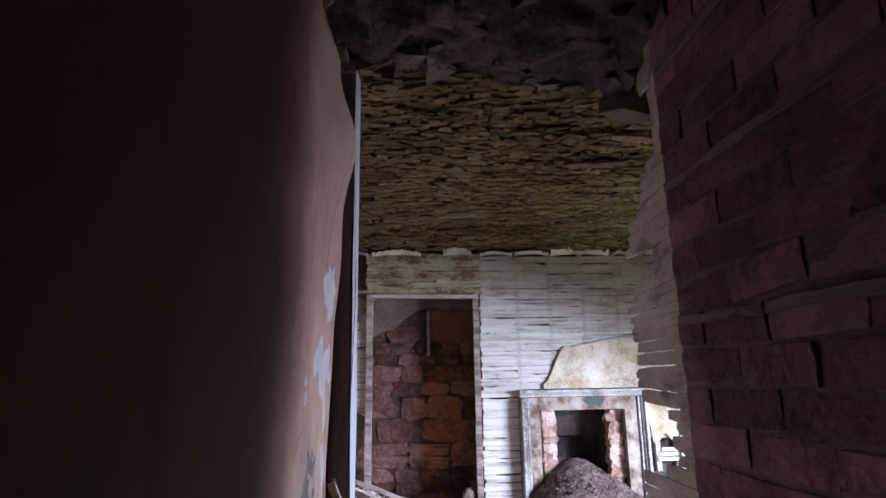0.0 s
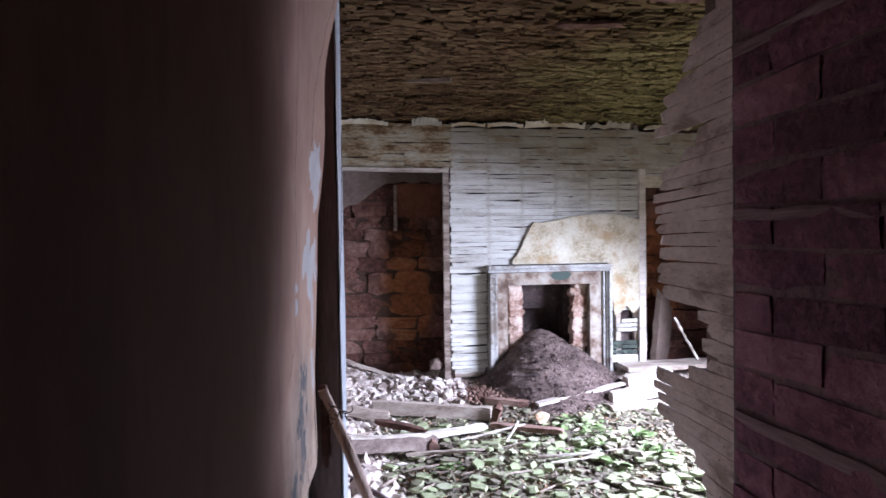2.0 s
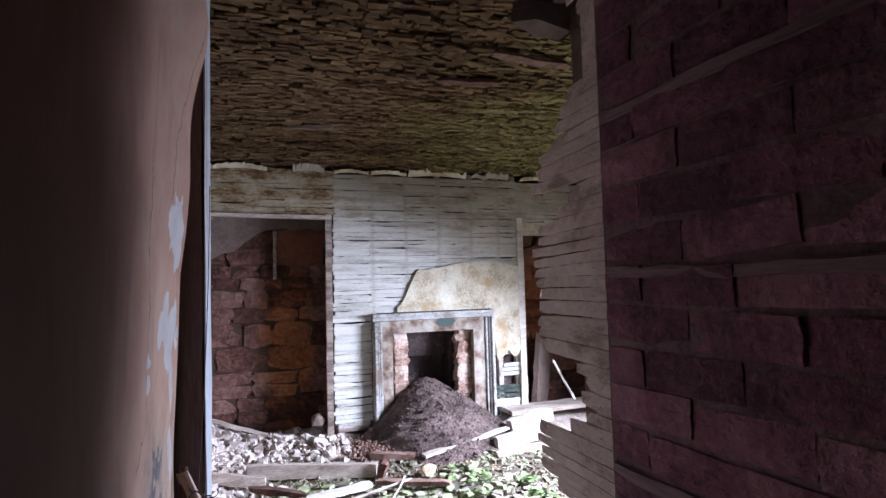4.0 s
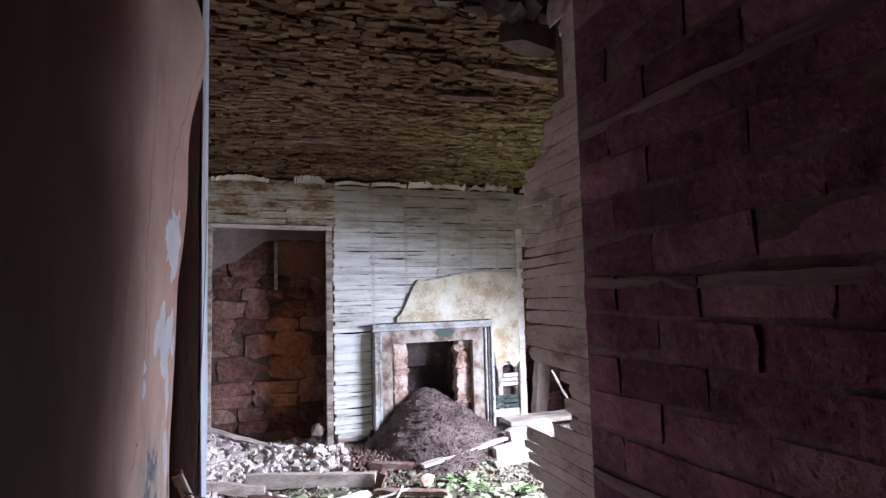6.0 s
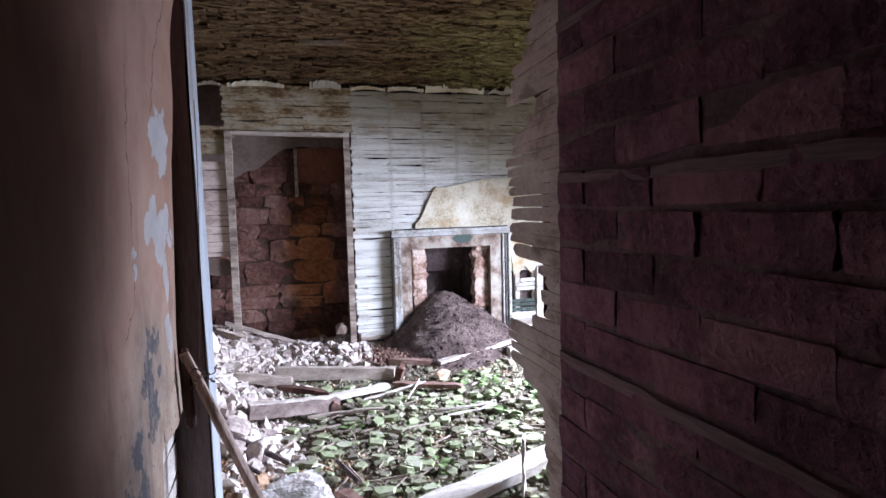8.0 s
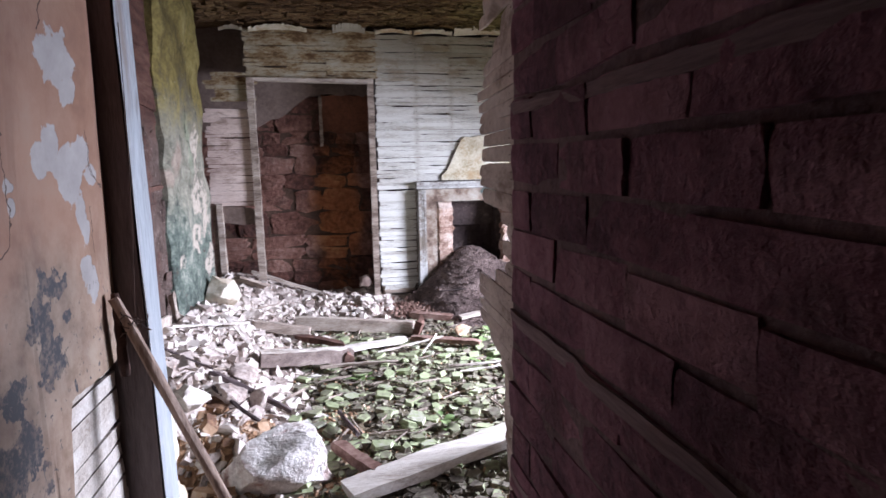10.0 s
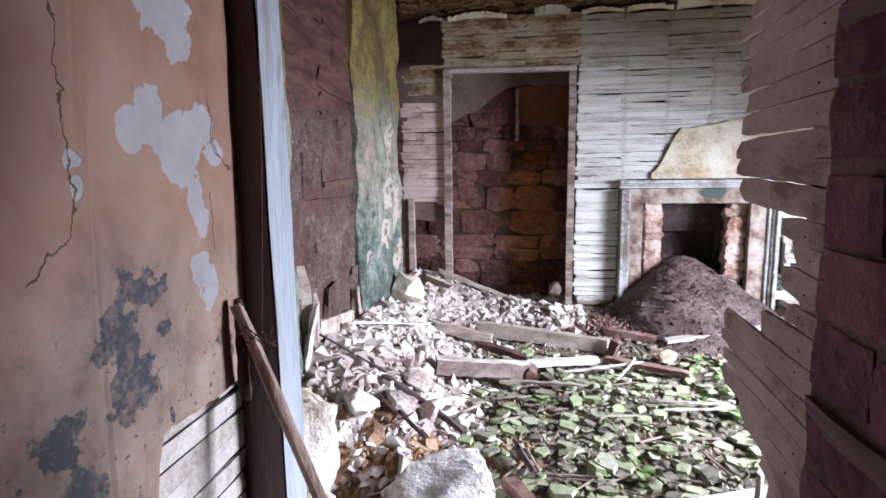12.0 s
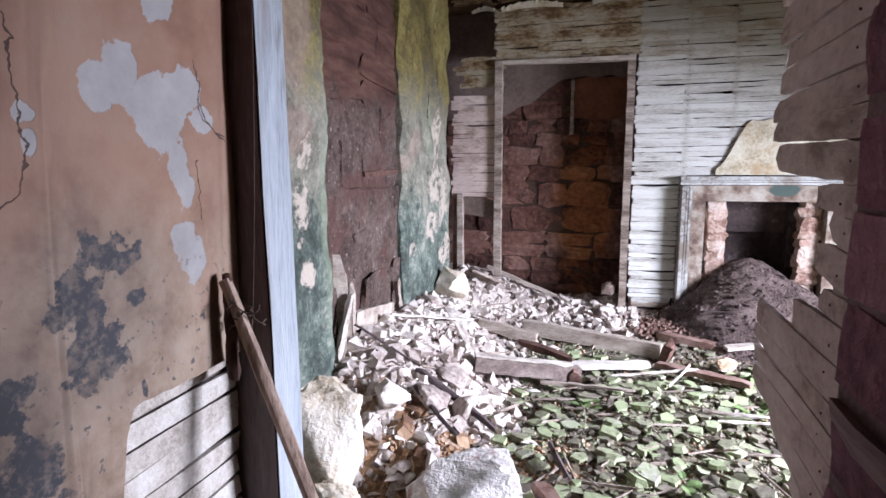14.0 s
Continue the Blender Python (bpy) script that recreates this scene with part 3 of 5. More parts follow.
def build_corridor_left():
    """Plaster on laths; the plaster ends raggedly low down near the doorway and bulges along its free edge."""
    def front(u, v):
        y, z = -3.2 + u * (YD - 0.0265 + 3.2), 0.0
        top = 2.75
        low = -0.3 if y < 0.70 else 0.30 + 0.515 * smooth01((y - 0.68) / 0.13) + 0.012 * noise.noise(Vector((y * 30, 1, 1)))
        z = low + v * (top - low)
        x = XL + wobble((0, y, z), 1.4, 0.012)
        x -= 0.010 * smooth01((y - 1.055) / 0.04) * (1 + 0.6 * math.sin(z * 5.0))
        x += 0.018 * math.exp(-((y - 0.95) / 0.1) ** 2) * (0.5 + 0.5 * math.sin(z * 3.1 + 1))
        hump = smooth01((y - 0.66) / 0.26) * (1 - 0.75 * smooth01((y - 0.98) / 0.10))
        x += hump * (0.055 * math.exp(-((z - 1.96) / 0.15) ** 2) + 0.022 * math.exp(-((z - 1.62) / 0.2) ** 2))
        yy = y + (0.012 * noise.noise(Vector((z * 7, 3, 1))) if u > 0.995 else 0)
        return (x, yy, z)
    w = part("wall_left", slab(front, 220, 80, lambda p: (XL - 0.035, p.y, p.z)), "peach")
    tagged(w, "peach distempered plaster wall, flaking and mouldy", "wall", kind="structure")
    core = part("wall_left_core", boxes((XL - 0.16, XL - 0.045, -3.2, YD - 0.03, -0.3, 2.75)), "jamb_dark")
    tagged(core, "dark boarding behind the corridor plaster", "wall", kind="structure")
    rnd = random.Random(5)
    for i in range(24):
        z = 0.80 - i * 0.047
        ln = 0.44 + rnd.uniform(-0.03, 0.03)
        b = part("lath", bar(ln, 0.043, 0.009, 6, 0.0015, 0.3, rnd=rnd), "timber_light", core)
        b.matrix_basis = along((XL - 0.034, YD - 0.03 - ln, z + rnd.uniform(-0.004, 0.004)), (XL - 0.034, YD, z + rnd.uniform(-0.006, 0.006)))
    return w


def build_door_frame():
    f = thing("door_frame", "worn blue-grey painted door post with a dark inner face", "door frame", kind="structure", at=(XL + 0.03, YD, -0.2))
    def prism(corners, z0, z1, n=22):
        bm = bmesh.new()
        rings = []
        for i in range(n + 1):
            z = z0 + i / n * (z1 - z0)
            lean = 0.004 * (1.2 - z)
            rings.append([bm.verts.new((XL + x + lean + 0.003 * noise.noise(Vector((z * 4, c, 2))), YD + y + 0.003 * noise.noise(Vector((z * 3, c, 5))), z)) for c, (x, y) in enumerate(corners)])
        m = len(corners)
        for p, q in zip(rings, rings[1:]):
            for c in range(m):
                bm.faces.new((p[c], p[(c + 1) % m], q[(c + 1) % m], q[c]))
        bm.faces.new(rings[0][::-1])
        bm.faces.new(rings[-1])
        bmesh.ops.recalc_face_normals(bm, faces=bm.faces)
        return bm
    part("post", prism(((-0.03, 0.004), (0.0545, 0.001), (0.0560, -0.024), (0.0590, -0.027), (0.0670, 0.058), (0.063, 0.066), (-0.03, 0.066)), -0.25, 2.30), "jamb", f)
    # The post's unlit corridor face, put in as a strip of dark wood.
    part("shaded_face", prism(((-0.165, -0.022), (-0.046, -0.022), (-0.012, -0.024), (0.052, -0.025), (0.052, -0.002), (-0.165, 0.0)), -0.25, 2.2), "jamb_dark", f, "dark strip standing for the post's shaded corridor face")
    return f


def build_brick_wall():
    core = part("wall_right", boxes((XR + 0.005, XR + 0.11, -3.2, 0.702, -0.35, 2.75)), "mortar")
    tagged(core, "dark sooty brick wall with bedded timber battens", "wall", kind="structure")
    return core


BATTENS = (2.06, 1.735, 1.385, 0.965, 0.60, 0.25)


def partition_end(z):
    """How far the laths reach beyond the brick wall at the height z."""
    stops = ((0.0, 0.80), (0.53, 0.835), (0.75, 0.87), (0.80, 0.905), (0.84, 1.075), (0.985, 1.105), (1.02, 0.852), (1.15, 0.852), (1.165, 1.045), (1.47, 1.085), (1.555, 1.03), (1.565, 0.87),
             (1.615, 0.88), (1.63, 1.075), (1.70, 1.03), (1.78, 0.95), (1.92, 0.78), (2.0, 0.80), (2.1, 0.88), (2.4, 0.90))
    for (z0, e0), (z1, e1) in zip(stops, stops[1:]):
        if z <= z1:
            return e0 + (e1 - e0) * max(0, z - z0) / (z1 - z0)
    return 0.9


def build_lath_partition():
    """Bare laths on two uprights that go on from the brick wall; tight at the stud, split and curled at their free ends."""
    w = thing("wall_lath", "bare broken lath partition beside the brick wall", "wall", kind="structure", at=(0.03, 0.7, -0.2))
    part("stud", boxes((XR + 0.028, XR + 0.10, 0.745, 0.80, -0.3, 2.75)), "lath_grey", w)
    part("stud", boxes((XR + 0.015, XR + 0.05, 0.7025, 0.724, -0.3, 2.1)), "jamb_dark", w)
    rnd = random.Random(11)
    pitch, z, n, nails = 0.0385, -0.15, 11, []
    tilt = 0.0
    while z < 2.15:
        hh = pitch * rnd.uniform(0.72, 1.12)
        end = partition_end(z + hh / 2) + rnd.uniform(-0.018, 0.012)
        start, ln = 0.727 + rnd.uniform(-0.006, 0.006), end - 0.728
        split = rnd.uniform(0.3, 0.8) if rnd.random() < 0.45 else 1.1
        jag = [rnd.uniform(-0.012, 0.010) for _ in range(3)]
        curl, thin = rnd.uniform(-0.004, 0.010), (rnd.uniform(0.10, 0.24) if 0.78 < z < 1.0 else rnd.choice((0.02, 0.08, 0.13, 0.18)) if 1.17 < z < 1.55 else rnd.choice((0.0, 0.02, 0.05, 0.12)))
        tilt = 0.6 * tilt + rnd.gauss(0, 0.004)
        bm = bmesh.new()
        rings = []
        ph = rnd.uniform(0, 50)
        for i in range(n + 1):
            t = i / n
            y = start + ln * t
            wav = 0.0024 * noise.noise(Vector((ph, y * 22, 0)))
            lo = z + 0.0012 + tilt * t + wav + hh * thin * 0.5 * t ** 3
            hi = z + hh - 0.0012 + tilt * t + wav * 0.6 - hh * thin * (0.4 + 0.6 * (t > split)) * t ** 3 + 0.0012 * noise.noise(Vector((ph + 9, y * 30, 0)))
            if i == n:
                lo, hi = lo + (hi - lo) * rnd.uniform(0.0, 0.12), hi - (hi - lo) * rnd.uniform(0.0, 0.12)
            x = XR + 0.020 + 0.012 * t + curl * t * t + 0.0018 * noise.noise(Vector((ph, y * 9, 4)))
            rings.append([bm.verts.new(p) for p in ((x, y + (jag[0] if i == n else 0), lo), (x - 0.0008, y + (jag[1] if i == n else 0), (lo + hi) / 2), (x, y + (jag[2] if i == n else 0), hi), (x + 0.007, y, hi), (x + 0.007, y, lo))])
        for p, q in zip(rings, rings[1:]):
            for c in range(5):
                bm.faces.new((p[c], q[c], q[(c + 1) % 5], p[(c + 1) % 5]))
        bm.faces.new(rings[0])
        bm.faces.new(rings[-1][::-1])
        bmesh.ops.recalc_face_normals(bm, faces=bm.faces)
        part("lath", bm, "lath_grey", w)
        nails.append(((XR + 0.0205, 0.772 + rnd.uniform(-0.01, 0.012), z + hh * rnd.uniform(0.35, 0.65)), (0.0025, 0.0022, 0.0022), Matrix.Identity(3)))
        z += hh
    tagged(part("nail", chips(nails, rnd), "wire", w), kind="stuff")
    return w


def build_corridor_ceiling():
    def front(u, v):
        x, y = XL - 0.06 + u * 1.1, -3.2 + v * 4.26
        z = 2.30 - 0.06 * smooth01((x + 0.50) / 0.35) - 0.02
        p = Vector((x * 4, y * 4, 7))
        z += 0.05 * noise.noise(p) + 0.035 * noise.noise(p * 3) - 0.02 * abs(noise.noise(p * 1.3))
        if v > 0.985:
            y += 0.05 * noise.noise(Vector((x * 6, 4, 4)))
        return (x, y, z)
    bm = slab(front, 60, 130, lambda p: (p.x, p.y, 2.55))
    rnd = random.Random(23)
    for k in range(90):
        x, y, s = rnd.uniform(XL, 0.05), 1.0 - rnd.random() ** 1.6 * 1.6, rnd.uniform(0.05, 0.17)
        st = hull(700 + k, 12)
        st.transform(pose(x, y, 2.285 - 0.06 * smooth01((x + 0.50) / 0.35), rnd.uniform(-25, 25), rnd.uniform(-25, 25), rnd.uniform(0, 360)) @ Matrix.Diagonal((s * 1.3, s, s * 0.55, 1)))
        tmp = bpy.data.meshes.new("stone")
        st.to_mesh(tmp)
        st.free()
        bm.from_mesh(tmp)
        bpy.data.meshes.remove(tmp)
    c = part("ceiling_corridor", bm, "loft")
    tagged(c, "broken sooty corridor ceiling with a torn edge", "ceiling", kind="structure")
    rnd = random.Random(21)
    items = []
    for _ in range(110):
        x = rnd.uniform(XL, 0.05)
        z = 2.30 - 0.06 * smooth01((x + 0.50) / 0.35)
        items.append(((x, 1.05 + rnd.uniform(-0.03, 0.03), z + rnd.uniform(-0.03, 0.05)), (rnd.uniform(0.05, 0.16), rnd.uniform(0.02, 0.05), rnd.uniform(0.015, 0.05)), pose(0, 0, 0, rnd.uniform(-40, 40), rnd.uniform(-20, 20), rnd.uniform(-20, 20)).to_3x3()))
    for x, z, ln, h in ((0.06, 2.15, 0.14, 0.06), (0.05, 2.20, 0.11, 0.05), (0.10, 2.24, 0.12, 0.04), (-0.56, 2.32, 0.10, 0.09), (-0.80, 2.30, 0.14, 0.04)):
        items.append(((x, 1.055, z), (ln * 1.4, 0.10, h * 1.2), pose(0, 0, 0, 0, rnd.uniform(-8, 8), rnd.uniform(-6, 6)).to_3x3()))
    e = part("ceiling_edge", chips(items, rnd), "old_plaster")
    tagged(e, "torn pale plaster edge of the corridor ceiling", "ceiling", kind="structure")


def build_room_ceiling():
    """Layers of brown reed and turf laid across, ragged underneath."""
    def front(u, v):
        x, y = RX0 - 0.2 + u * (RX1 - RX0 + 0.4), 1.02 + v * 4.5
        return (x, y, RZ + 0.03 + wobble((x, y * 3, 3), 2.0, 0.03) - 0.11 * smooth01((y - 4.5) / 0.5))
    vs, _, fs = [], [], []
    bm = slab(front, 80, 80, lambda p: (p.x, p.y, RZ + 0.3))
    bm.verts.index_update()
    vs = [tuple(v.co) for v in bm.verts]
    fs = [tuple(v.index for v in f.verts) for f in bm.faces]
    bm.free()
    rnd = random.Random(3)
    for _ in range(13000):
        x, y = rnd.uniform(RX0, RX1), 1.05 + rnd.random() * 3.98
        ln, wd, th = rnd.uniform(0.03, 0.11) * rnd.uniform(0.5, 1.5), rnd.uniform(0.02, 0.06), rnd.uniform(0.006, 0.020)
        z = RZ + 0.012 + wobble((x, y * 3, 3), 2.0, 0.03) + rnd.uniform(-0.010, 0.008) - 0.11 * smooth01((y - 4.5) / 0.5)
        m = pose(0, 0, 0, rnd.uniform(-11, 11), rnd.uniform(-5, 5), rnd.gauss(0, 9)).to_3x3()
        base = len(vs)
        for sx in (-1, 1):
            k = rnd.uniform(0.45, 1.1)
            for sy, sz in ((-1, -1), (1, -1), (1, 1), (-1, 1)):
                p = m @ Vector((sx * ln / 2 * rnd.uniform(0.85, 1.1), sy * wd / 2 * k, sz * th / 2))
                vs.append((x + p.x, y + p.y, z + p.z))
        fs += [tuple(base + i for i in f) for f in ((0, 1, 2, 3), (7, 6, 5, 4), (0, 4, 5, 1), (1, 5, 6, 2), (2, 6, 7, 3), (3, 7, 4, 0))]
    c = part("ceiling", (vs, [], fs), "reed")
    tagged(c, "sagging brown ceiling of layered reed and turf", "ceiling", kind="structure")
    s = part("loose_batten", bar(0.34, 0.03, 0.02, 6, 0.004, 0.5), "timber")
    s.matrix_basis = along((-0.44, 3.98, RZ - 0.03), (-0.10, 3.90, RZ - 0.035))
    tagged(s, "pale splintered batten hanging under the reed ceiling", "batten")
    for k, (a, b) in enumerate((((0.5, 2.3, RZ - 0.03), (1.0, 2.36, RZ - 0.02)), ((0.35, 2.75, RZ - 0.03), (0.72, 2.7, RZ - 0.03)))):
        s = part("loose_board", bar((Vector(b) - Vector(a)).length, 0.018, 0.07, 6, 0.005, 0.5), "rot")
        s.matrix_basis = along(a, b)
        tagged(s, "rotten board hanging loose from the reed ceiling", "board")


def build_room_walls():
    # outer wall beside the rubble: two limewashed piers and a deep bare bay between them
    def pier(y0, y1, thick):
        def front(u, v):
            y, z = y0 + u * (y1 - y0), -0.3 + v * 3.0
            e = min(u, 1 - u) * (y1 - y0)
            x = RX0 + 0.02 + wobble((1, y, z), 4.0, 0.035) - 0.03 * (1 - smooth01(e / 0.05))
            return (x, y + (0.03 * noise.noise(Vector((z * 5, y0, 0))) if e < 0.001 else 0), z)
        return slab(front, max(8, int((y1 - y0) * 24)), 60, lambda p: (RX0 - thick, p.y, p.z))
    a = part("wall_west_1", pier(1.2, 2.52, 0.45), "pier")
    tagged(a, "limewashed pier green with algae", "wall", kind="structure")
    b = part("wall_west_2", pier(3.56, 4.68, 0.45), "pier")
    tagged(b, "limewashed pier, yellow-green above and dark green below", "wall", kind="structure")
    c = part("wall_west_bay", boxes((RX0 - 0.42, RX0 - 0.045, 2.52, 3.56, -0.3, 2.7), (RX0 - 0.42, RX0 - 0.2, 4.68, 5.42, -0.3, 2.7)), "stone_dark")
    tagged(c, "bare dark stone bay between the plastered piers", "wall", kind="structure")
    # wall behind press and hearth
    back = part("wall_north", boxes((RX0 - 0.42, RX1 + 0.3, 5.42, 5.9, -0.3, 2.9), (RX0 - 0.19, 0.045, 5.37, 5.418, -0.3, 1.9)), "joint")
    tagged(back, "rubble stone wall behind the press and the hearth", "wall", kind="structure")
    br = part("wall_hearth", boxes((0.05, 0.585, 5.07, 5.415, -0.2, 2.62), (1.455, 2.0, 5.07, 5.415, -0.2, 2.62), (0.585, 1.455, 5.07, 5.415, 0.9, 2.62)), "soot")
    tagged(br, "sooty masonry core of the chimney breast", "wall", kind="structure")
    # the outer wall with its window opening, and the wall that closes the room towards the corridor
    (y0, y1), (z0, z1) = WIN_Y, WIN_Z
    e = part("wall_east", boxes((RX1, RX1 + 0.3, 0.8, y0, -0.3, 2.9), (RX1, RX1 + 0.3, y1, 5.42, -0.3, 2.9), (RX1, RX1 + 0.3, y0, y1, -0.3, z0), (RX1, RX1 + 0.3, y0, y1, z1, 2.9)), "old_plaster")
    tagged(e, "thick plain wall with a bare window opening", "wall", kind="structure")
    s = part("wall_south", boxes((0.16, RX1, 0.9, 1.05, -0.3, 2.9), (-2.0, XL - 0.165, 1.02, 1.195, -0.3, 2.9), (XL - 0.16, 0.16, 1.07, 1.18, 2.385, 2.9)), "old_plaster")
    tagged(s, "plain plastered wall between room and corridor", "wall", kind="structure")
    # Unseen walls added to keep the corridor closed and dark.
    p = part("wall_passage", boxes((XL - 0.3, 0.4, -3.5, -3.22, -0.3, 2.9), (XR + 0.115, XR + 0.155, -3.2, 0.64, -0.3, 2.75)), "mortar")
    tagged(p, "unseen dark wall added to close off the corridor", "wall", kind="structure")
    # roof
    r = part("roof", boxes((-2.4, RX1 + 0.6, -3.8, 6.2, 2.96, 3.1)), "loft")
    tagged(r, "closed dark loft floor over the house", "roof", kind="structure")
    return back, c, br


build_ground()
build_corridor_left()
build_door_frame()
wall_right = build_brick_wall()
build_lath_partition()
build_corridor_ceiling()
build_room_ceiling()
wall_back, wall_bay, wall_breast = build_room_walls()


# ---- the hearth wall: laths on studs, the press and its frame ----
def riven_lath(length, width, rnd):
    """A split lath along +x: close to its neighbours but for short splits where its upper edge has broken away."""
    bm = bmesh.new()
    n = max(6, int(length / 0.04))
    cracks = [(rnd.uniform(0, length), rnd.uniform(0.03, 0.15), rnd.uniform(0.004, 0.010)) for _ in range(int(length / 0.35 + rnd.random())) if rnd.random() < 0.6]
    ph, rings = rnd.uniform(0, 90), []
    bow, dent = rnd.uniform(-0.0015, 0.0015), rnd.uniform(0, 0.2)
    for i in range(n + 1):
        x = length * i / n
        top = width / 2 + 0.0012 * noise.noise(Vector((ph, x * 14, 0))) - max([0.0] + [d * (1 - ((x - c) / h) ** 2) for c, h, d in cracks if abs(x - c) < h])
        bot = -width / 2 + 0.0012 * noise.noise(Vector((ph + 7, x * 14, 0)))
        y = -0.004 + bow * math.sin(3.1 * i / n) + 0.001 * noise.noise(Vector((ph + 3, x * 9, 0)))
        if i in (0, n):
            top, bot = top - width * rnd.uniform(0, dent), bot + width * rnd.uniform(0, dent)
        jag = rnd.uniform(-0.012, 0.012) if i in (0, n) else 0
        rings.append([bm.verts.new(p) for p in ((x, y, bot), (x + jag, y - 0.0012, (top + bot) / 2), (x, y, top), (x, y + 0.008, top), (x, y + 0.008, bot))])
    for p, q in zip(rings, rings[1:]):
        for c in range(5):
            bm.faces.new((p[c], q[c], q[(c + 1) % 5], p[(c + 1) % 5]))
    bm.faces.new(rings[0])
    bm.faces.new(rings[-1][::-1])
    bmesh.ops.recalc_face_normals(bm, faces=bm.faces)
    return bm


def lath_run(parent, x0, x1, z0, z1, pitch, rnd, material="lath", y=RY1, gone=0.0, ends=0.02, cuts=()):
    z = z0
    while z < z1:
        a, xs = x0, [x0]
        while a < x1 - 0.01:
            a = min(x1, a + rnd.choice((0.35, 0.35, 0.70, 0.70, 1.05)))
            if x1 - a < 0.2:
                a = x1
            xs.append(a)
        for p, q in zip(xs, xs[1:]):
            if rnd.random() < gone:
                continue
            spans = [(p, q)]
            for cx0, cx1, cz0, cz1 in cuts:
                if cz0 < z < cz1:
                    spans = [s for m, n in spans for s in ((m, min(n, cx0)), (max(m, cx1), n)) if s[1] - s[0] > 0.03]
            for m, n in spans:
                m, n = m + (rnd.uniform(-ends, ends * 0.2) if m == x0 else 0), n + (rnd.uniform(-ends * 0.2, ends) if n == x1 else 0)
                w = pitch * (rnd.uniform(0.86, 0.95) if rnd.random() < 0.10 else rnd.uniform(0.985, 1.05))
                b = part("lath", riven_lath(n - m, w, rnd), material, parent)
                dy = rnd.uniform(-0.003, 0.003)
                b.matrix_basis = along((m, y + dy, z + rnd.uniform(-0.003, 0.003)), (n, y + dy + rnd.uniform(-0.004, 0.004), z + rnd.gauss(0, 0.0055)))
        z += pitch


def build_hearth_wall():
    rnd = random.Random(8)
    w = thing("wall_lath_hearth", "limewashed lath wall with torn plaster along its top", "wall", kind="structure", at=(1.0, RY1, 0))
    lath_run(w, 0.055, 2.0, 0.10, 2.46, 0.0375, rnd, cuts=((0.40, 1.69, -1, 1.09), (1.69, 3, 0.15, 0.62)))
    for x in (0.08, 0.43, 0.77, 1.12, 1.47, 1.78, 1.98):
        lo = 1.10 if 0.5 < x < 1.6 else -0.1
        part("stud", boxes((x - 0.025, x + 0.025, RY1 + 0.014, RY1 + 0.068, lo, 2.5)), "timber", w)
    # faint nail lines where the laths meet the studs
    for x in (0.43, 0.77, 1.12, 1.47, 1.78):
        lo = 1.12 if 0.4 < x < 1.7 else 0.6
        items = []
        z = lo
        while z < 2.44:
            items.append(((x + rnd.uniform(-0.006, 0.006), RY1 - 0.006, z), (0.006, 0.006, 0.006), Matrix.Identity(3)))
            z += 0.0375
        tagged(part("nail", chips(items, rnd), "wire", w), kind="stuff")
    lath_run(w, -1.09, 0.05, 2.06, 2.46, 0.036, rnd, "lath_stain", RY1 - 0.004, 0.0, 0.03)
    lath_run(w, -1.47, -1.09, 0.93, 1.64, 0.034, rnd, "lath_grey", RY1 + 0.002, 0.0, 0.025)
    lath_run(w, -1.43, -1.09, 1.64, 1.86, 0.04, rnd, "lath_grey", RY1 + 0.002, 0.12, 0.07)
    lath_run(w, -1.38, -1.09, 1.86, 2.14, 0.037, rnd, "lath_stain", RY1 + 0.002, 0.05, 0.11)
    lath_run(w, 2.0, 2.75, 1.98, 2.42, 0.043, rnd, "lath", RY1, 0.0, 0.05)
    part("cover_board", boxes((2.03, 2.6, RY1 - 0.012, RY1 + 0.006, 1.86, 1.975)), "sheet_plaster", w)
    # low boards left at the foot
    for z, m in ((0.055, "lath"), (0.02, "timber")):
        b = part("skirting", bar(0.31, 0.045, 0.014, 6, 0.003, 0.3, rnd=rnd), m, w)
        b.matrix_basis = along((0.07, RY1 - 0.006, z), (0.38, RY1 - 0.002, z + 0.008))
    for i, (z, x0) in enumerate(((0.50, 1.80), (0.455, 1.76), (0.41, 1.76), (0.28, 1.70), (0.235, 1.70), (0.19, 1.70))):
        b = part("lath", bar(1.99 - x0, 0.036, 0.008, 5, 0.002, 0.3, rnd=rnd), "lath" if i < 3 else "pier", w)
        b.matrix_basis = along((x0, RY1, z), (1.99, RY1, z + rnd.uniform(-0.006, 0.006)))
    # torn plaster lips along the top
    for x, ln, h in ((-1.05, 0.5, 0.05), (-0.32, 0.29, 0.095), (0.06, 0.34, 0.03), (0.42, 0.36, 0.04), (0.80, 0.62, 0.085), (1.46, 0.16, 0.045), (1.62, 0.28, 0.085), (2.05, 0.5, 0.05), (-1.3, 0.2, 0.03)):
        def front(u, v, x=x, ln=ln, h=h):
            top = h * (0.6 + 0.55 * noise.noise(Vector((x * 3 + u * ln * 16, 1, 5))) + 0.35 * noise.noise(Vector((x + u * ln * 60, 4, 5))))
            return (x + u * ln, RY1 - 0.02 - 0.045 * v * (1 + 0.5 * math.sin(u * 5 + x)) + 0.008 * noise.noise(Vector((x + u * 9, v * 4, 0))), 2.445 + v * top + 0.02 * math.sin(u * 3))
        part("torn_plaster", slab(front, 36, 4, lambda p: (p.x, p.y + 0.016, p.z)), "sheet_plaster" if ln > 0.3 else "lath", w)
    # uprights and head of the press
    f = thing("wall_press", "open wall press with a grey-painted timber frame", "wall press", at=(-0.5, RY1, 0))
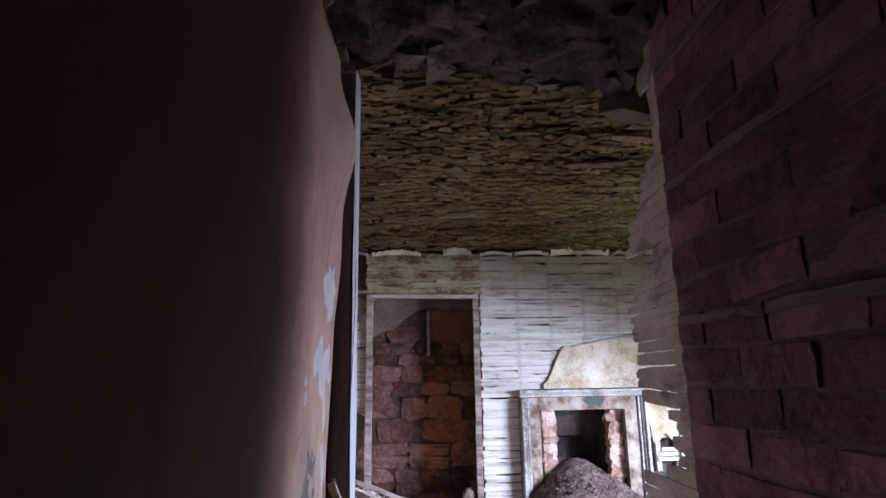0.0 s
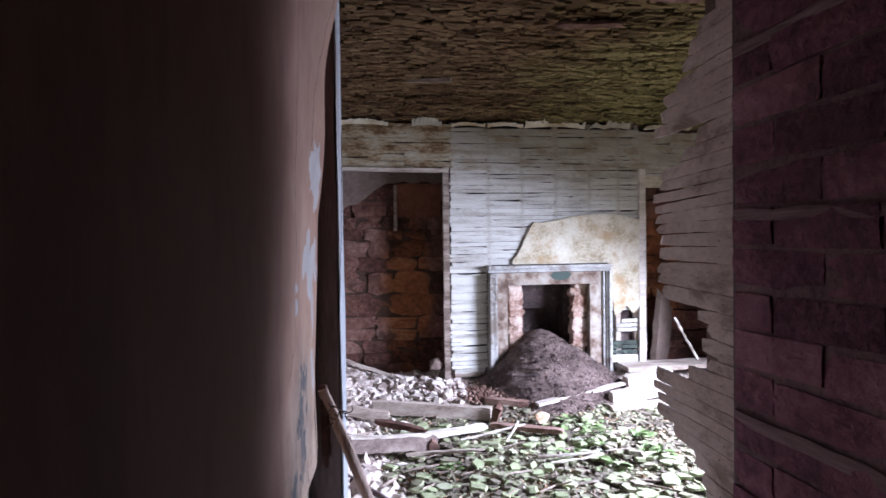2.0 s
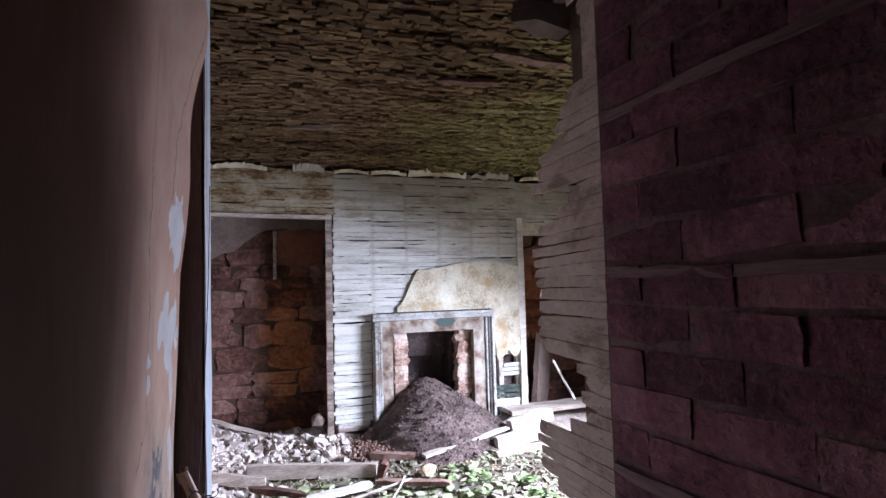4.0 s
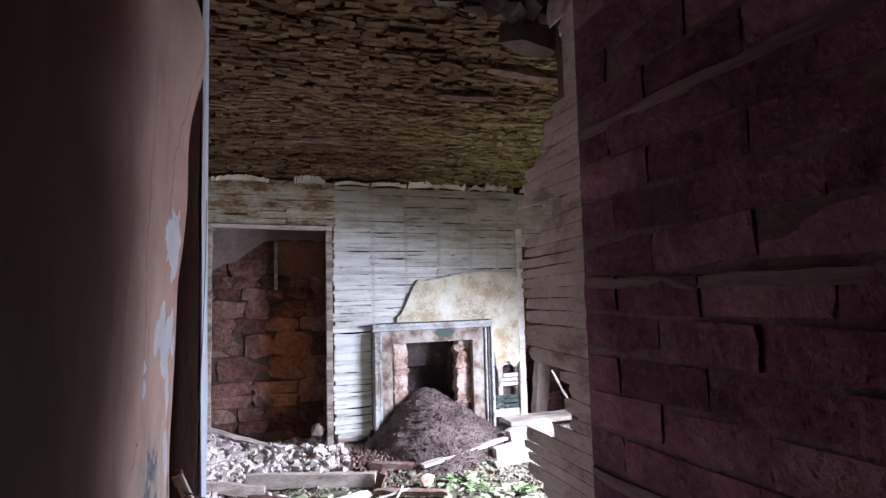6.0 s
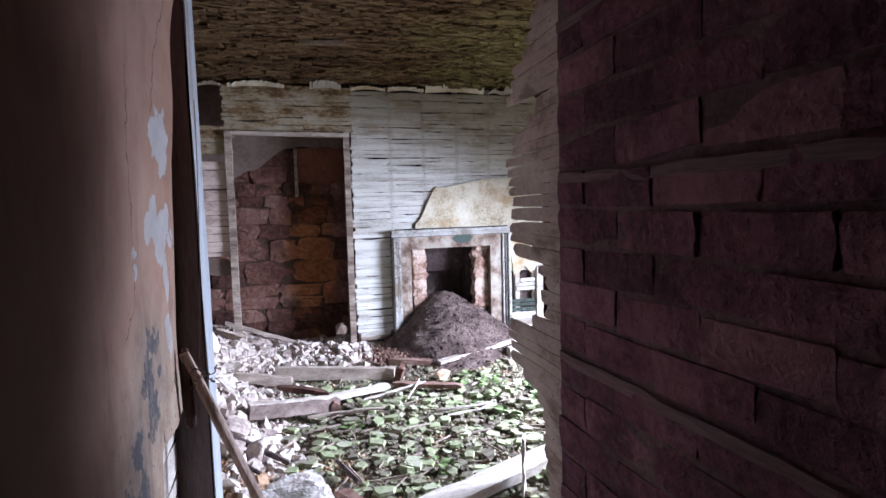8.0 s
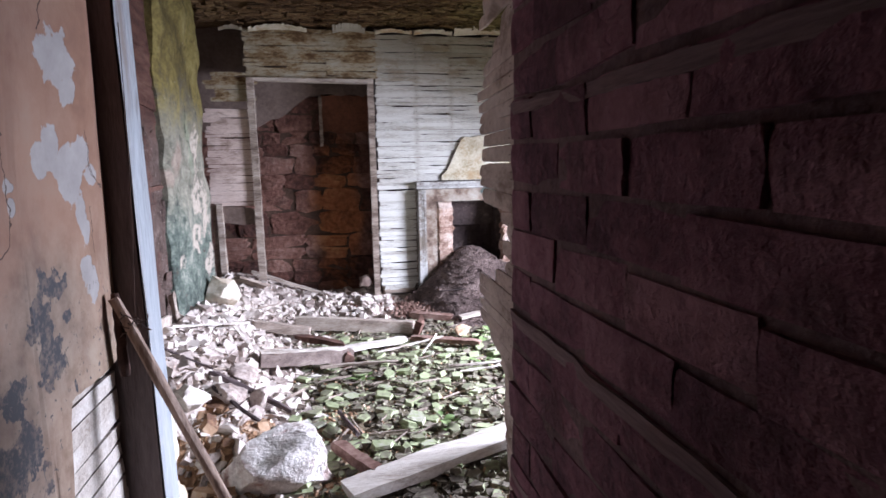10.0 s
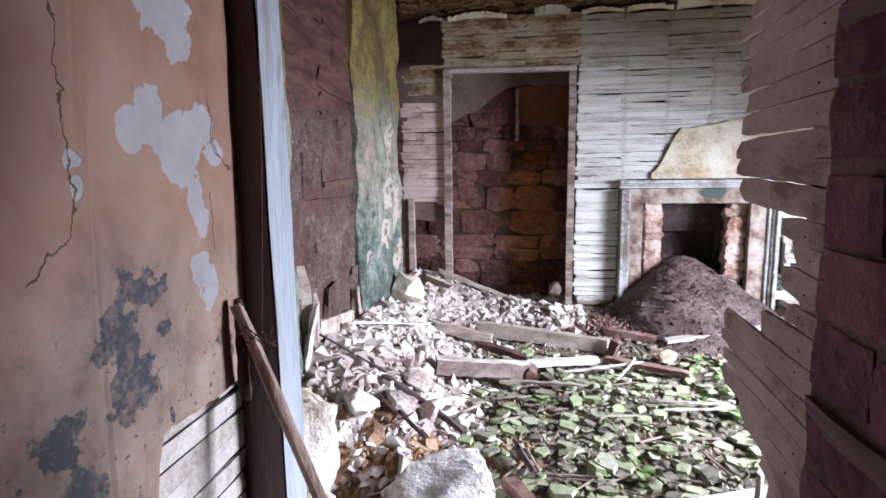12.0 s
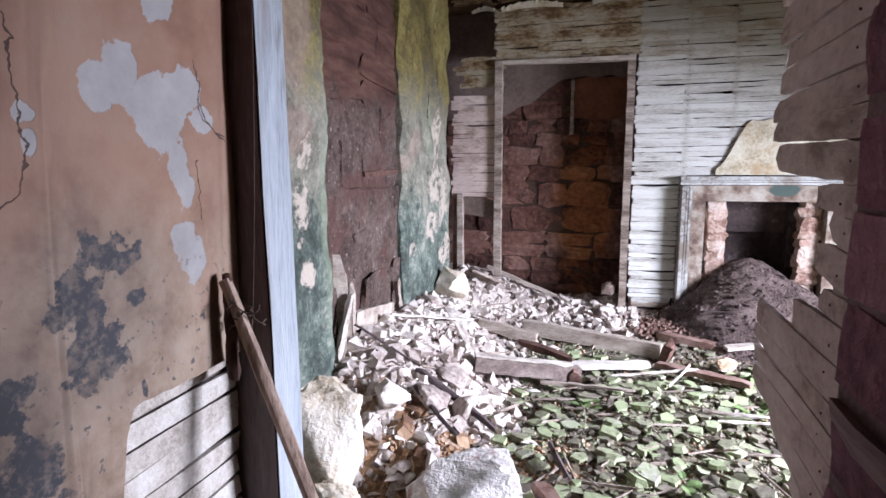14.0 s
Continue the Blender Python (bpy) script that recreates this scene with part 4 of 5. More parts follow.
    for x0, wd, lo in ((-0.025, 0.052, -0.05), (-1.092, 0.058, -0.05)):
        b = part("upright", bar(2.12 - 0.02, wd, 0.06, 14, 0.003, 0.05, rnd=rnd), "timber", f)
        b.matrix_basis = pose(x0 + 0.026, RY1 - 0.015, lo, 0, -90, 0) @ pose(0, 0, 0, 90)
    b = part("head", bar(1.08, 0.034, 0.06, 8, 0.003, 0.0, rnd=rnd), "timber", f)
    b.matrix_basis = along((-1.05, RY1 - 0.014, 2.035), (0.0, RY1 - 0.014, 2.02))
    # upright at the far end of the chimney breast
    u = part("corner_post", bar(2.1, 0.04, 0.07, 14, 0.003, 0.1, rnd=rnd), "timber_light")
    u.matrix_basis = pose(2.025, RY1 - 0.01, -0.05, 0, -90, 0) @ pose(0, 0, 0, 90)
    tagged(u, "bleached timber post at the chimney breast corner", "post")
    # studs and board under the laths beside the press
    for x, y, top, wd in ((-1.405, RY1 - 0.01, 0.95, 0.045), (-1.455, RY1 + 0.02, 0.9, 0.03)):
        s = part("broken_stud", bar(0.9, wd, 0.05, 8, 0.005, 0.5, rnd=rnd), "timber")
        s.matrix_basis = pose(x, y, 0.02, 0, -90, 0) @ pose(0, 0, 0, 90)
        tagged(s, "splintered grey stud below the broken laths", "stud")
    bd = part("hanging_board", bar(0.34, 0.16, 0.012, 6, 0.004, 0.3, rnd=rnd), "old_plaster")
    bd.matrix_basis = along((-1.44, RY1 + 0.012, 0.84), (-1.10, RY1 + 0.012, 0.80))
    tagged(bd, "stained board hanging under the lath wall", "board")
    sh = part("plaster_sheet", slab(sheet_front, 40, 22, lambda p: (p.x, RY1 - 0.008, p.z)), "sheet_plaster")
    tagged(sh, "cream plaster sheet remaining over the mantelpiece", "plaster")


def sheet_front(u, v):
    x = 0.66 + u * 1.33
    top = 1.15 + 0.36 * smooth01((x - 0.66) / 0.24) + 0.08 * smooth01((x - 0.9) / 0.6) - 0.05 * smooth01((x - 1.7) / 0.3)
    bottom = 1.10 if x < 1.66 else max(0.56, 1.10 - (x - 1.66) * 9)
    if x > 1.74:
        bottom = 0.62 - 0.04 * math.sin(x * 40)
    z = bottom + v * (top - bottom)
    return (x + (0.008 * noise.noise(Vector((0, z * 9, 1))) if u in (0, 1) else 0), RY1 - 0.03 + wobble((x, 5, z), 3, 0.006), z + (0.01 * noise.noise(Vector((x * 14, 2, 0))) if v == 1 else 0))


def build_mantel():
    m = thing("mantelpiece", "white-painted wooden mantelpiece round a stone fire surround", "mantelpiece", at=(1.03, RY1, 0))
    x0, x1, top = 0.41, 1.665, 1.09
    def moulded(name, a, b, w, label=""):
        """Three stepped fillets between a and b."""
        bm = bmesh.new()
        for k, (o, ww, d) in enumerate(((0.0, w * 0.42, 0.105), (w * 0.42, w * 0.24, 0.085), (w * 0.66, w * 0.34, 0.068))):
            if name == "shelf":
                box(bm, a, b, RY1 - d, RY1 + 0.01, top - o - ww + 0.0015, top - o - 0.0015)
            else:
                s = 1 if a < b else -1
                lo, hi = sorted((a + s * o + s * 0.0015, a + s * (o + ww) - s * 0.0015))
                box(bm, lo, hi, RY1 - d, RY1 + 0.01, -0.02 - 0.05 * (name == "pilaster"), top - 0.072)
        bmesh.ops.bevel(bm, geom=bm.edges[:], offset=0.006, segments=2, affect="EDGES")
        return part(name, bm, "mantel", m, label)
    moulded("shelf", x0 - 0.012, x1 + 0.012, 0.07)
    moulded("pilaster", x0, x1, 0.088)
    moulded("pilaster", x1, x0, 0.088)
    def stone(name, xa, xb, za, zb):
        def front(u, v):
            x, z = xa + u * (xb - xa), za + v * (zb - za)
            return (x, RY1 - 0.048 + wobble((x, 2, z), 9, 0.006), z)
        return part(name, slab(front, 14, 14, lambda p: (p.x, RY1 + 0.05, p.z)), "surround", m)
    stone("surround_head", x0 + 0.09, x1 - 0.09, 0.895, top - 0.074)
    stone("surround_jamb", x0 + 0.09, 0.60, -0.08, 0.893)
    stone("surround_jamb", 1.45, x1 - 0.09, -0.08, 0.893)
    return m


def build_fireplace():
    h = thing("fireplace", "open fireplace with crumbling firebrick cheeks and soot", "fireplace", at=(1.03, 5.2, 0))
    rnd = random.Random(4)
    part("fireback", slab(lambda u, v: (0.585 + u * 0.87, 5.40 + wobble((u, 1, v), 4, 0.02), -0.1 + v * 1.0), 10, 10, lambda p: (p.x, 5.419, p.z)), "soot", h)
    part("cheek", boxes((0.60, 0.70, 5.09, 5.4, -0.1, 0.893), (0.70, 0.78, 5.2, 5.4, -0.1, 0.893)), "soot", h)
    part("cheek", boxes((1.36, 1.45, 5.09, 5.4, -0.1, 0.893), (1.27, 1.36, 5.2, 5.4, -0.1, 0.893)), "soot", h)
    for side, xc in ((-1, 0.695), (1, 1.365)):
        z = 0.0
        while z < 0.86:
            hh = rnd.uniform(0.06, 0.11)
            b = part("brick", lump(rnd.randint(0, 999), 0.16), "firestone", h)
            b.matrix_basis = pose(xc + rnd.uniform(-0.012, 0.012), 5.075 + rnd.uniform(-0.012, 0.02), z + hh / 2, rnd.uniform(-5, 5), rnd.uniform(-5, 5), rnd.uniform(-8, 8)) @ Matrix.Diagonal((0.165 * rnd.uniform(0.92, 1.08), 0.12, hh * 1.28, 1))
            z += hh
    part("flue_stone", boxes((0.785, 1.265, 5.30, 5.395, 0.62, 0.89)), "soot", h)


build_hearth_wall()
build_mantel()
build_fireplace()


def build_mound():
    rnd = random.Random(17)
    cx, cy = 0.93, 5.02
    def height(x, y):
        dx, dy = (x - cx) / (0.80 if x > cx else 0.66), (y - cy) / 0.80
        r = math.sqrt(dx * dx + dy * dy)
        return 0.52 * (1 - (r ** 1.05)) + 0.035 * noise.noise(Vector((x * 5, y * 5, 1))) + 0.015 * noise.noise(Vector((x * 14, y * 14, 1))) - 0.05 * math.exp(-(r / 0.12) ** 2)
    def front(u, v):
        a, r = u * math.tau, v
        x, y = cx + math.cos(a) * r * (0.88 if math.cos(a) > 0 else 0.74), cy + math.sin(a) * r * 0.9
        y = min(y, 5.38 if 0.8 < x < 1.24 else RY1 - 0.015) if y > RY1 - 0.02 else y
        if 0.60 > x and y > 4.88: y = 4.88
        if 1.45 < x and y > 4.88: y = 4.88
        return (x, y, max(-0.26, ground_z(x, y) * 0.4 - 0.03 + height(x, y) + 0.012 * noise.noise(Vector((x * 22, y * 22, 4)))))
    bm = bmesh.new()
    n, k = 72, 34
    g = [[bm.verts.new(front(i / n, (j + 0.001) / k)) for j in range(k + 1)] for i in range(n)]
    for i in range(n):
        for j in range(k):
            bm.faces.new((g[i][j], g[i][j + 1], g[(i + 1) % n][j + 1], g[(i + 1) % n][j]))
    bmesh.ops.remove_doubles(bm, verts=bm.verts[:], dist=0.0008)
    bmesh.ops.recalc_face_normals(bm, faces=bm.faces)
    m = part("soil_mound", bm, "soil")
    tagged(m, "mound of dry brown soil spilling out of the fireplace", "soil heap")
    items = []
    for _ in range(1900):
        a, r = rnd.uniform(math.pi, math.tau), rnd.random() ** 0.6
        x, y = cx + math.cos(a) * r * 0.78, cy - 0.05 + math.sin(a) * r * 0.85
        s = rnd.uniform(0.005, 0.017) * (1.9 if rnd.random() < 0.06 else 1)
        items.append(((x, y, max(ground_z(x, y), ground_z(x, y) * 0.4 - 0.03 + height(x, y))), (s * 1.4, s, s), pose(0, 0, 0, rnd.uniform(0, 360), rnd.uniform(0, 360), 0).to_3x3()))
    tagged(part("soil_clod", chips(items, rnd), "soil", m), kind="stuff")


build_mound()


# ---- timbers, sticks and stones on the floor ----
def timber(name, label, category, a, b, w, h, material, ragged=0.25, rings=9, wob=0.005, roll=0, bend=0.0, taper=0.0, seed=1, sides=4):
    """A piece of wood laid from a to b; w is its depth, h its breadth."""
    ln = (Vector(b) - Vector(a)).length
    ob = part(name, bar(ln, w, h, rings, wob, ragged, taper, sides, bend, random.Random(seed)), material)
    ob.matrix_basis = along(a, b, roll)
    return tagged(ob, label, category)


timber("floor_joist", "weathered grey floor joist lying across the rubble", "joist", (-0.74, 4.27, -0.03), (0.24, 4.13, -0.10), 0.105, 0.06, "timber", 0.12, 12, seed=2)
# Dark wood and a pale strip paint this joist's shaded front and lit top.
timber("floor_joist", "short grey joist end sticking out of the rubble", "joist", (-0.90, 3.30, 0.005), (-0.30, 3.60, -0.115), 0.10, 0.055, "timber_dark", 0.1, 10, seed=3)
timber("pale_strip", "pale strip added for the joist's lit top edge", "strip", (-0.90, 3.295, 0.062), (-0.34, 3.575, -0.052), 0.012, 0.06, "timber_light", 0.3, 10, seed=34)
timber("joist_stub", "rotten red-brown stub under the grey joist", "joist", (-0.33, 3.55, -0.19), (-0.31, 3.55, -0.09), 0.07, 0.05, "rot", 0.5, 4, seed=4)
timber("floor_joist", "half-buried grey joist in the pale rubble", "joist", (-1.05, 4.02, 0.05), (-0.62, 4.05, -0.05), 0.07, 0.05, "timber", 0.3, 8, seed=5)
timber("split_board", "splintered reddish board on the floor", "board", (-0.42, 3.72, -0.115), (0.14, 3.92, -0.13), 0.03, 0.10, "timber_light", 0.5, 9, seed=6)
timber("rotten_board", "rotten red board lying among the slates", "board", (0.2, 3.95, -0.13), (0.72, 3.72, -0.14), 0.035, 0.07, "rot", 0.6, 9, seed=7)
timber("rotten_board", "rotten red board half under the grey joist", "board", (-0.72, 3.95, -0.05), (-0.35, 3.78, -0.09), 0.04, 0.06, "rot", 0.6, 8, seed=8)
timber("rotten_stub", "upright rotten splinter at the joist's end", "board", (0.24, 4.08, -0.17), (0.29, 4.05, 0.0), 0.06, 0.04, "rot", 0.7, 5, seed=9)
timber("pale_board", "bleached narrow board in front of the soil mound", "board", (0.66, 4.22, -0.07), (1.56, 4.46, 0.01), 0.022, 0.07, "timber_light", 0.2, 10, seed=10)
timber("pale_block", "bleached broken board beside the soil mound", "board", (1.36, 4.30, -0.07), (1.98, 4.36, -0.02), 0.10, 0.09, "timber_light", 0.2, 8, seed=11)
timber("pale_block", "bleached thick board end on the floor", "board", (1.62, 4.55, 0.0), (2.1, 4.6, 0.05), 0.10, 0.12, "timber_light", 0.2, 8, seed=12)
timber("pale_board", "grey broken floorboard beside the slates", "board", (1.3, 4.15, -0.12), (1.95, 4.2, -0.1), 0.05, 0.06, "timber", 0.3, 8, seed=13)
timber("dry_branch", "thin bent dry branch on the slates", "branch", (-0.52, 3.42, -0.135), (0.02, 3.42, -0.115), 0.028, 0.028, "timber", 0.2, 14, 0.004, bend=0.03, taper=0.3, seed=14, sides=6)
timber("forked_branch", "bleached dry twig with short forks", "branch", (0.36, 3.24, -0.13), (0.78, 3.23, -0.115), 0.024, 0.024, "timber_light", 0.2, 12, 0.004, bend=0.015, seed=15, sides=6)
timber("forked_branch", "bleached dry twig lying in the slates", "branch", (0.42, 3.16, -0.14), (0.8, 3.2, -0.12), 0.016, 0.016, "timber_light", 0.2, 10, 0.004, bend=0.01, seed=16, sides=6)
timber("dry_branch", "bleached thin branch beyond the joist", "branch", (-0.1, 3.68, -0.13), (0.42, 3.74, -0.08), 0.018, 0.018, "timber_light", 0.2, 12, 0.004, bend=0.02, seed=17, sides=6)
timber("dry_branch", "short forked dry twig", "branch", (0.24, 3.6, -0.15), (0.36, 3.78, -0.06), 0.016, 0.016, "timber_light", 0.2, 8, 0.003, bend=0.01, seed=18, sides=6)
timber("charred_branch", "black charred branch on the rubble slope", "branch", (-1.10, 2.80, 0.13), (-0.66, 2.66, -0.09), 0.04, 0.04, "char", 0.3, 12, 0.004, bend=0.012, taper=0.2, seed=19, sides=7)
timber("charred_branch", "thin black charred branch on the rubble", "branch", (-1.06, 2.6, 0.12), (-0.80, 2.46, -0.03), 0.022, 0.022, "char", 0.3, 10, 0.003, bend=0.01, seed=20, sides=6)
timber("dry_branch", "thin dark twig across the rubble slope", "branch", (-1.42, 2.72, 0.37), (-1.08, 2.78, 0.16), 0.014, 0.014, "char", 0.2, 10, 0.003, bend=0.01, seed=21, sides=6)
timber("charred_branch", "short black stick between the slates", "branch", (-0.40, 2.62, -0.1), (-0.30, 2.40, -0.14), 0.026, 0.026, "char", 0.4, 8, 0.004, seed=22, sides=6)
timber("charred_board", "dark broken board beside the large rock", "board", (-0.42, 2.30, -0.12), (-0.22, 2.02, -0.15), 0.05, 0.06, "rot", 0.4, 8, seed=23)
timber("white_plank", "bleached white plank on the floor by the partition", "plank", (-0.37, 1.90, -0.15), (0.85, 2.36, -0.12), 0.05, 0.15, "timber_light", 0.1, 10, seed=24)
timber("dry_branch", "thin pale lath on the rubble slope", "lath", (-1.40, 3.2, 0.30), (-1.02, 3.66, 0.17), 0.012, 0.02, "timber_light", 0.2, 8, seed=25)
timber("dry_branch", "grey lath half-buried in the rubble", "lath", (-1.2, 3.72, 0.23), (-0.98, 3.45, 0.07), 0.012, 0.025, "timber_light", 0.2, 8, seed=26)

# splintered boards standing in the bay of the outer wall
for k, (a, b, w, m) in enumerate((((-1.50, 2.66, 0.25), (-1.53, 2.64, 0.72), 0.09, "timber"), ((-1.46, 2.58, 0.25), (-1.52, 2.74, 0.62), 0.05, "timber"),
                                  ((-1.50, 2.76, 0.25), (-1.51, 2.80, 0.55), 0.06, "timber"), ((-1.47, 2.52, 0.25), (-1.45, 2.66, 0.55), 0.035, "timber_light"), ((-1.47, 3.42, 0.25), (-1.5, 3.44, 0.47), 0.04, "timber"))):
    a, b = (a[0] + 0.05, *a[1:]), (b[0] + 0.05, *b[1:])
    timber("splintered_board", "splintered board standing in the stone bay", "board", a, b, w, 0.02, m, 0.7, 7, 0.005, seed=40 + k)
timber("bay_board", "grey board lying in the stone bay", "board", (-1.46, 2.82, 0.36), (-1.44, 3.35, 0.29), 0.10, 0.02, "timber", 0.2, 7, seed=47)
timber("bedded_lintel", "small timber bedded in the stone bay", "timber", (RX0 - 0.034, 3.02, 1.14), (RX0 - 0.034, 3.54, 1.15), 0.028, 0.02, "rot", 0.3, 7, seed=48)

# the press: board leaning in its foot, stick and shelf beside the chimney breast
timber("leaning_board", "grey board fallen at the foot of the press", "board", (-1.30, 4.70, 0.30), (-1.03, 4.86, 0.16), 0.15, 0.02, "timber", 0.4, 8, roll=70, seed=50)
timber("leaning_board", "dark pole lying behind the press upright", "pole", (-1.2, 5.2, 0.25), (-0.55, 5.1, 0.02), 0.03, 0.03, "timber", 0.2, 8, seed=51)
timber("back_strip", "thin upright strip fixed to the press back", "batten", (-0.47, 5.315, 1.45), (-0.47, 5.315, 1.93), 0.03, 0.015, "timber", 0.2, 8, seed=55)
timber("shelf_board", "dusty low shelf board beside the chimney breast", "shelf", (1.75, 4.88, 0.06), (3.1, 4.88, 0.06), 0.04, 0.30, "timber", 0.05, 10, seed=52)
timber("leaning_stick", "thin bleached stick leaning beside the chimney breast", "stick", (2.22, 4.72, 0.56), (2.46, 4.70, 0.14), 0.02, 0.02, "timber_light", 0.1, 8, bend=0.012, seed=53, sides=6)
timber("leaning_stone_slab", "brown slab leaning in the recess beside the hearth", "slab", (2.3, 5.16, 0.02), (2.45, 5.3, 0.7), 0.4, 0.06, "old_plaster", 0.2, 8, 0.01, seed=54)


timber("board_end", "pale painted board end standing beside the white plank", "board", (0.50, 2.06, -0.17), (0.51, 2.08, 0.13), 0.15, 0.014, "timber_light", 0.1, 5, seed=57)
timber("dry_branch", "thin dark twig on the soil mound", "branch", (0.55, 4.55, 0.10), (0.82, 4.48, 0.12), 0.008, 0.008, "char", 0.2, 8, 0.002, bend=0.01, seed=58, sides=5)
timber("rotten_board", "dark rotten board end at the mound's foot", "board", (0.22, 4.40, -0.06), (0.60, 4.28, -0.08), 0.05, 0.08, "rot", 0.6, 8, seed=59)


def build_pole():
    """The pole that leans on the door post, with a second, shorter one and a knot of wire."""
    p = timber("leaning_pole", "smooth brown pole leaning on the door post", "pole", (-0.445, 1.0, -0.17), (-0.895, 1.02, 0.975), 0.030, 0.030, "branch", 0.1, 18, 0.0015, bend=0.006, taper=0.12, seed=60, sides=9)
    q = timber("tied_stick", "short dark stick wired to the leaning pole", "pole", (-0.886, 1.02, 0.78), (-0.892, 1.025, 0.985), 0.026, 0.024, "rot", 0.2, 12, 0.002, taper=0.15, seed=61, sides=8)
    cu = bpy.data.curves.new("wire_knot", "CURVE")
    cu.dimensions, cu.bevel_depth, cu.bevel_resolution = "3D", 0.0016, 2
    rnd = random.Random(6)
    for k in range(5):
        s = cu.splines.new("POLY")
        s.points.add(26)
        for i, pt in enumerate(s.points):
            a = i / 26 * math.tau * (1.4 if k < 3 else 0.5) + k
            r = 0.019 + 0.006 * math.sin(i * 1.1 + k * 2.3) + (0.035 * (i / 26) ** 2 if k > 2 else 0)
            pt.co = (-0.872 + math.cos(a) * r, 1.028 + math.sin(a) * r * 0.8, 0.905 + 0.014 * k - 0.02 + 0.01 * math.sin(i * 0.5) - (0.002 * i if k == 4 else 0), 1)
    w = new("wire_knot", cu)
    cu.materials.append(MAT["wire"])
    tagged(w, "rusty wire knotted round the leaning pole's top", "wire")
    c2 = bpy.data.curves.new("hanging_wire", "CURVE")
    c2.dimensions, c2.bevel_depth = "3D", 0.0009
    s = c2.splines.new("POLY")
    s.points.add(30)
    for i, pt in enumerate(s.points):
        t = i / 30
        pt.co = (-0.842 - 0.03 * t * t, 1.082 - 0.02 * t, 1.62 - 0.78 * t, 1)
    w = new("hanging_wire", c2)
    c2.materials.append(MAT["wire"])
    tagged(w, "fine wire hanging down the door post", "wire")


build_pole()


def rock(name, label, at, size, turn, material, seed, rough=0.17):
    ob = part(name, hull(seed, 19, 9, rough * 0.28), material)
    ob.matrix_basis = pose(*at, *turn) @ Matrix.Diagonal((*size, 1))
    return tagged(ob, label, "rock")


rock("rock", "large pale rough rock on the floor", (-0.68, 2.13, -0.11), (0.52, 0.38, 0.32), (8, -6, 12), "rock", 70)
rock("boulder", "big cream boulder against the door post side wall", (-1.27, 2.05, 0.08), (0.40, 0.40, 0.54), (5, 8, 20), "cream", 71)
rock("boulder", "cream boulder low by the doorway", (-1.13, 1.84, -0.09), (0.24, 0.22, 0.26), (10, 0, 40), "cream", 72)
rock("rock", "white stone beside the press", (-1.31, 4.28, 0.26), (0.30, 0.26, 0.28), (10, 5, 30), "cream", 73, 0.1)
rock("rock", "bright white stone before the press upright", (-0.12, 4.82, -0.02), (0.16, 0.12, 0.10), (20, 0, 30), "timber_light", 74, 0.12)
rock("rock", "angular pale stone on the rubble slope", (-0.98, 2.62, 0.06), (0.22, 0.2, 0.12), (12, 14, 30), "rubble", 75)
rock("rock", "angular white stone on the rubble slope", (-0.82, 2.72, -0.02), (0.14, 0.12, 0.16), (22, 14, 60), "rubble", 76)
rock("rock", "white angular stone on the rubble", (-1.12, 2.46, 0.12), (0.2, 0.18, 0.14), (16, 4, 80), "rubble", 77)
rock("rock", "flat white stone on the rubble slope", (-0.95, 2.95, 0.05), (0.2, 0.16, 0.06), (14, 24, 10), "rubble", 78)
rock("rock", "yellowish stone on the slates", (0.62, 3.95, -0.1), (0.14, 0.1, 0.1), (0, 10, 30), "rust", 79)
rock("plaster_lump", "grey lump of plaster at the press foot", (-0.10, 5.02, 0.1), (0.16, 0.1, 0.2), (0, 0, 10), "old_plaster", 80)


# ---- rubble, slates and leaves ----
def turned(rnd, tilt):
    return pose(0, 0, 0, rnd.gauss(0, tilt), rnd.gauss(0, tilt), rnd.uniform(0, 360)).to_3x3()


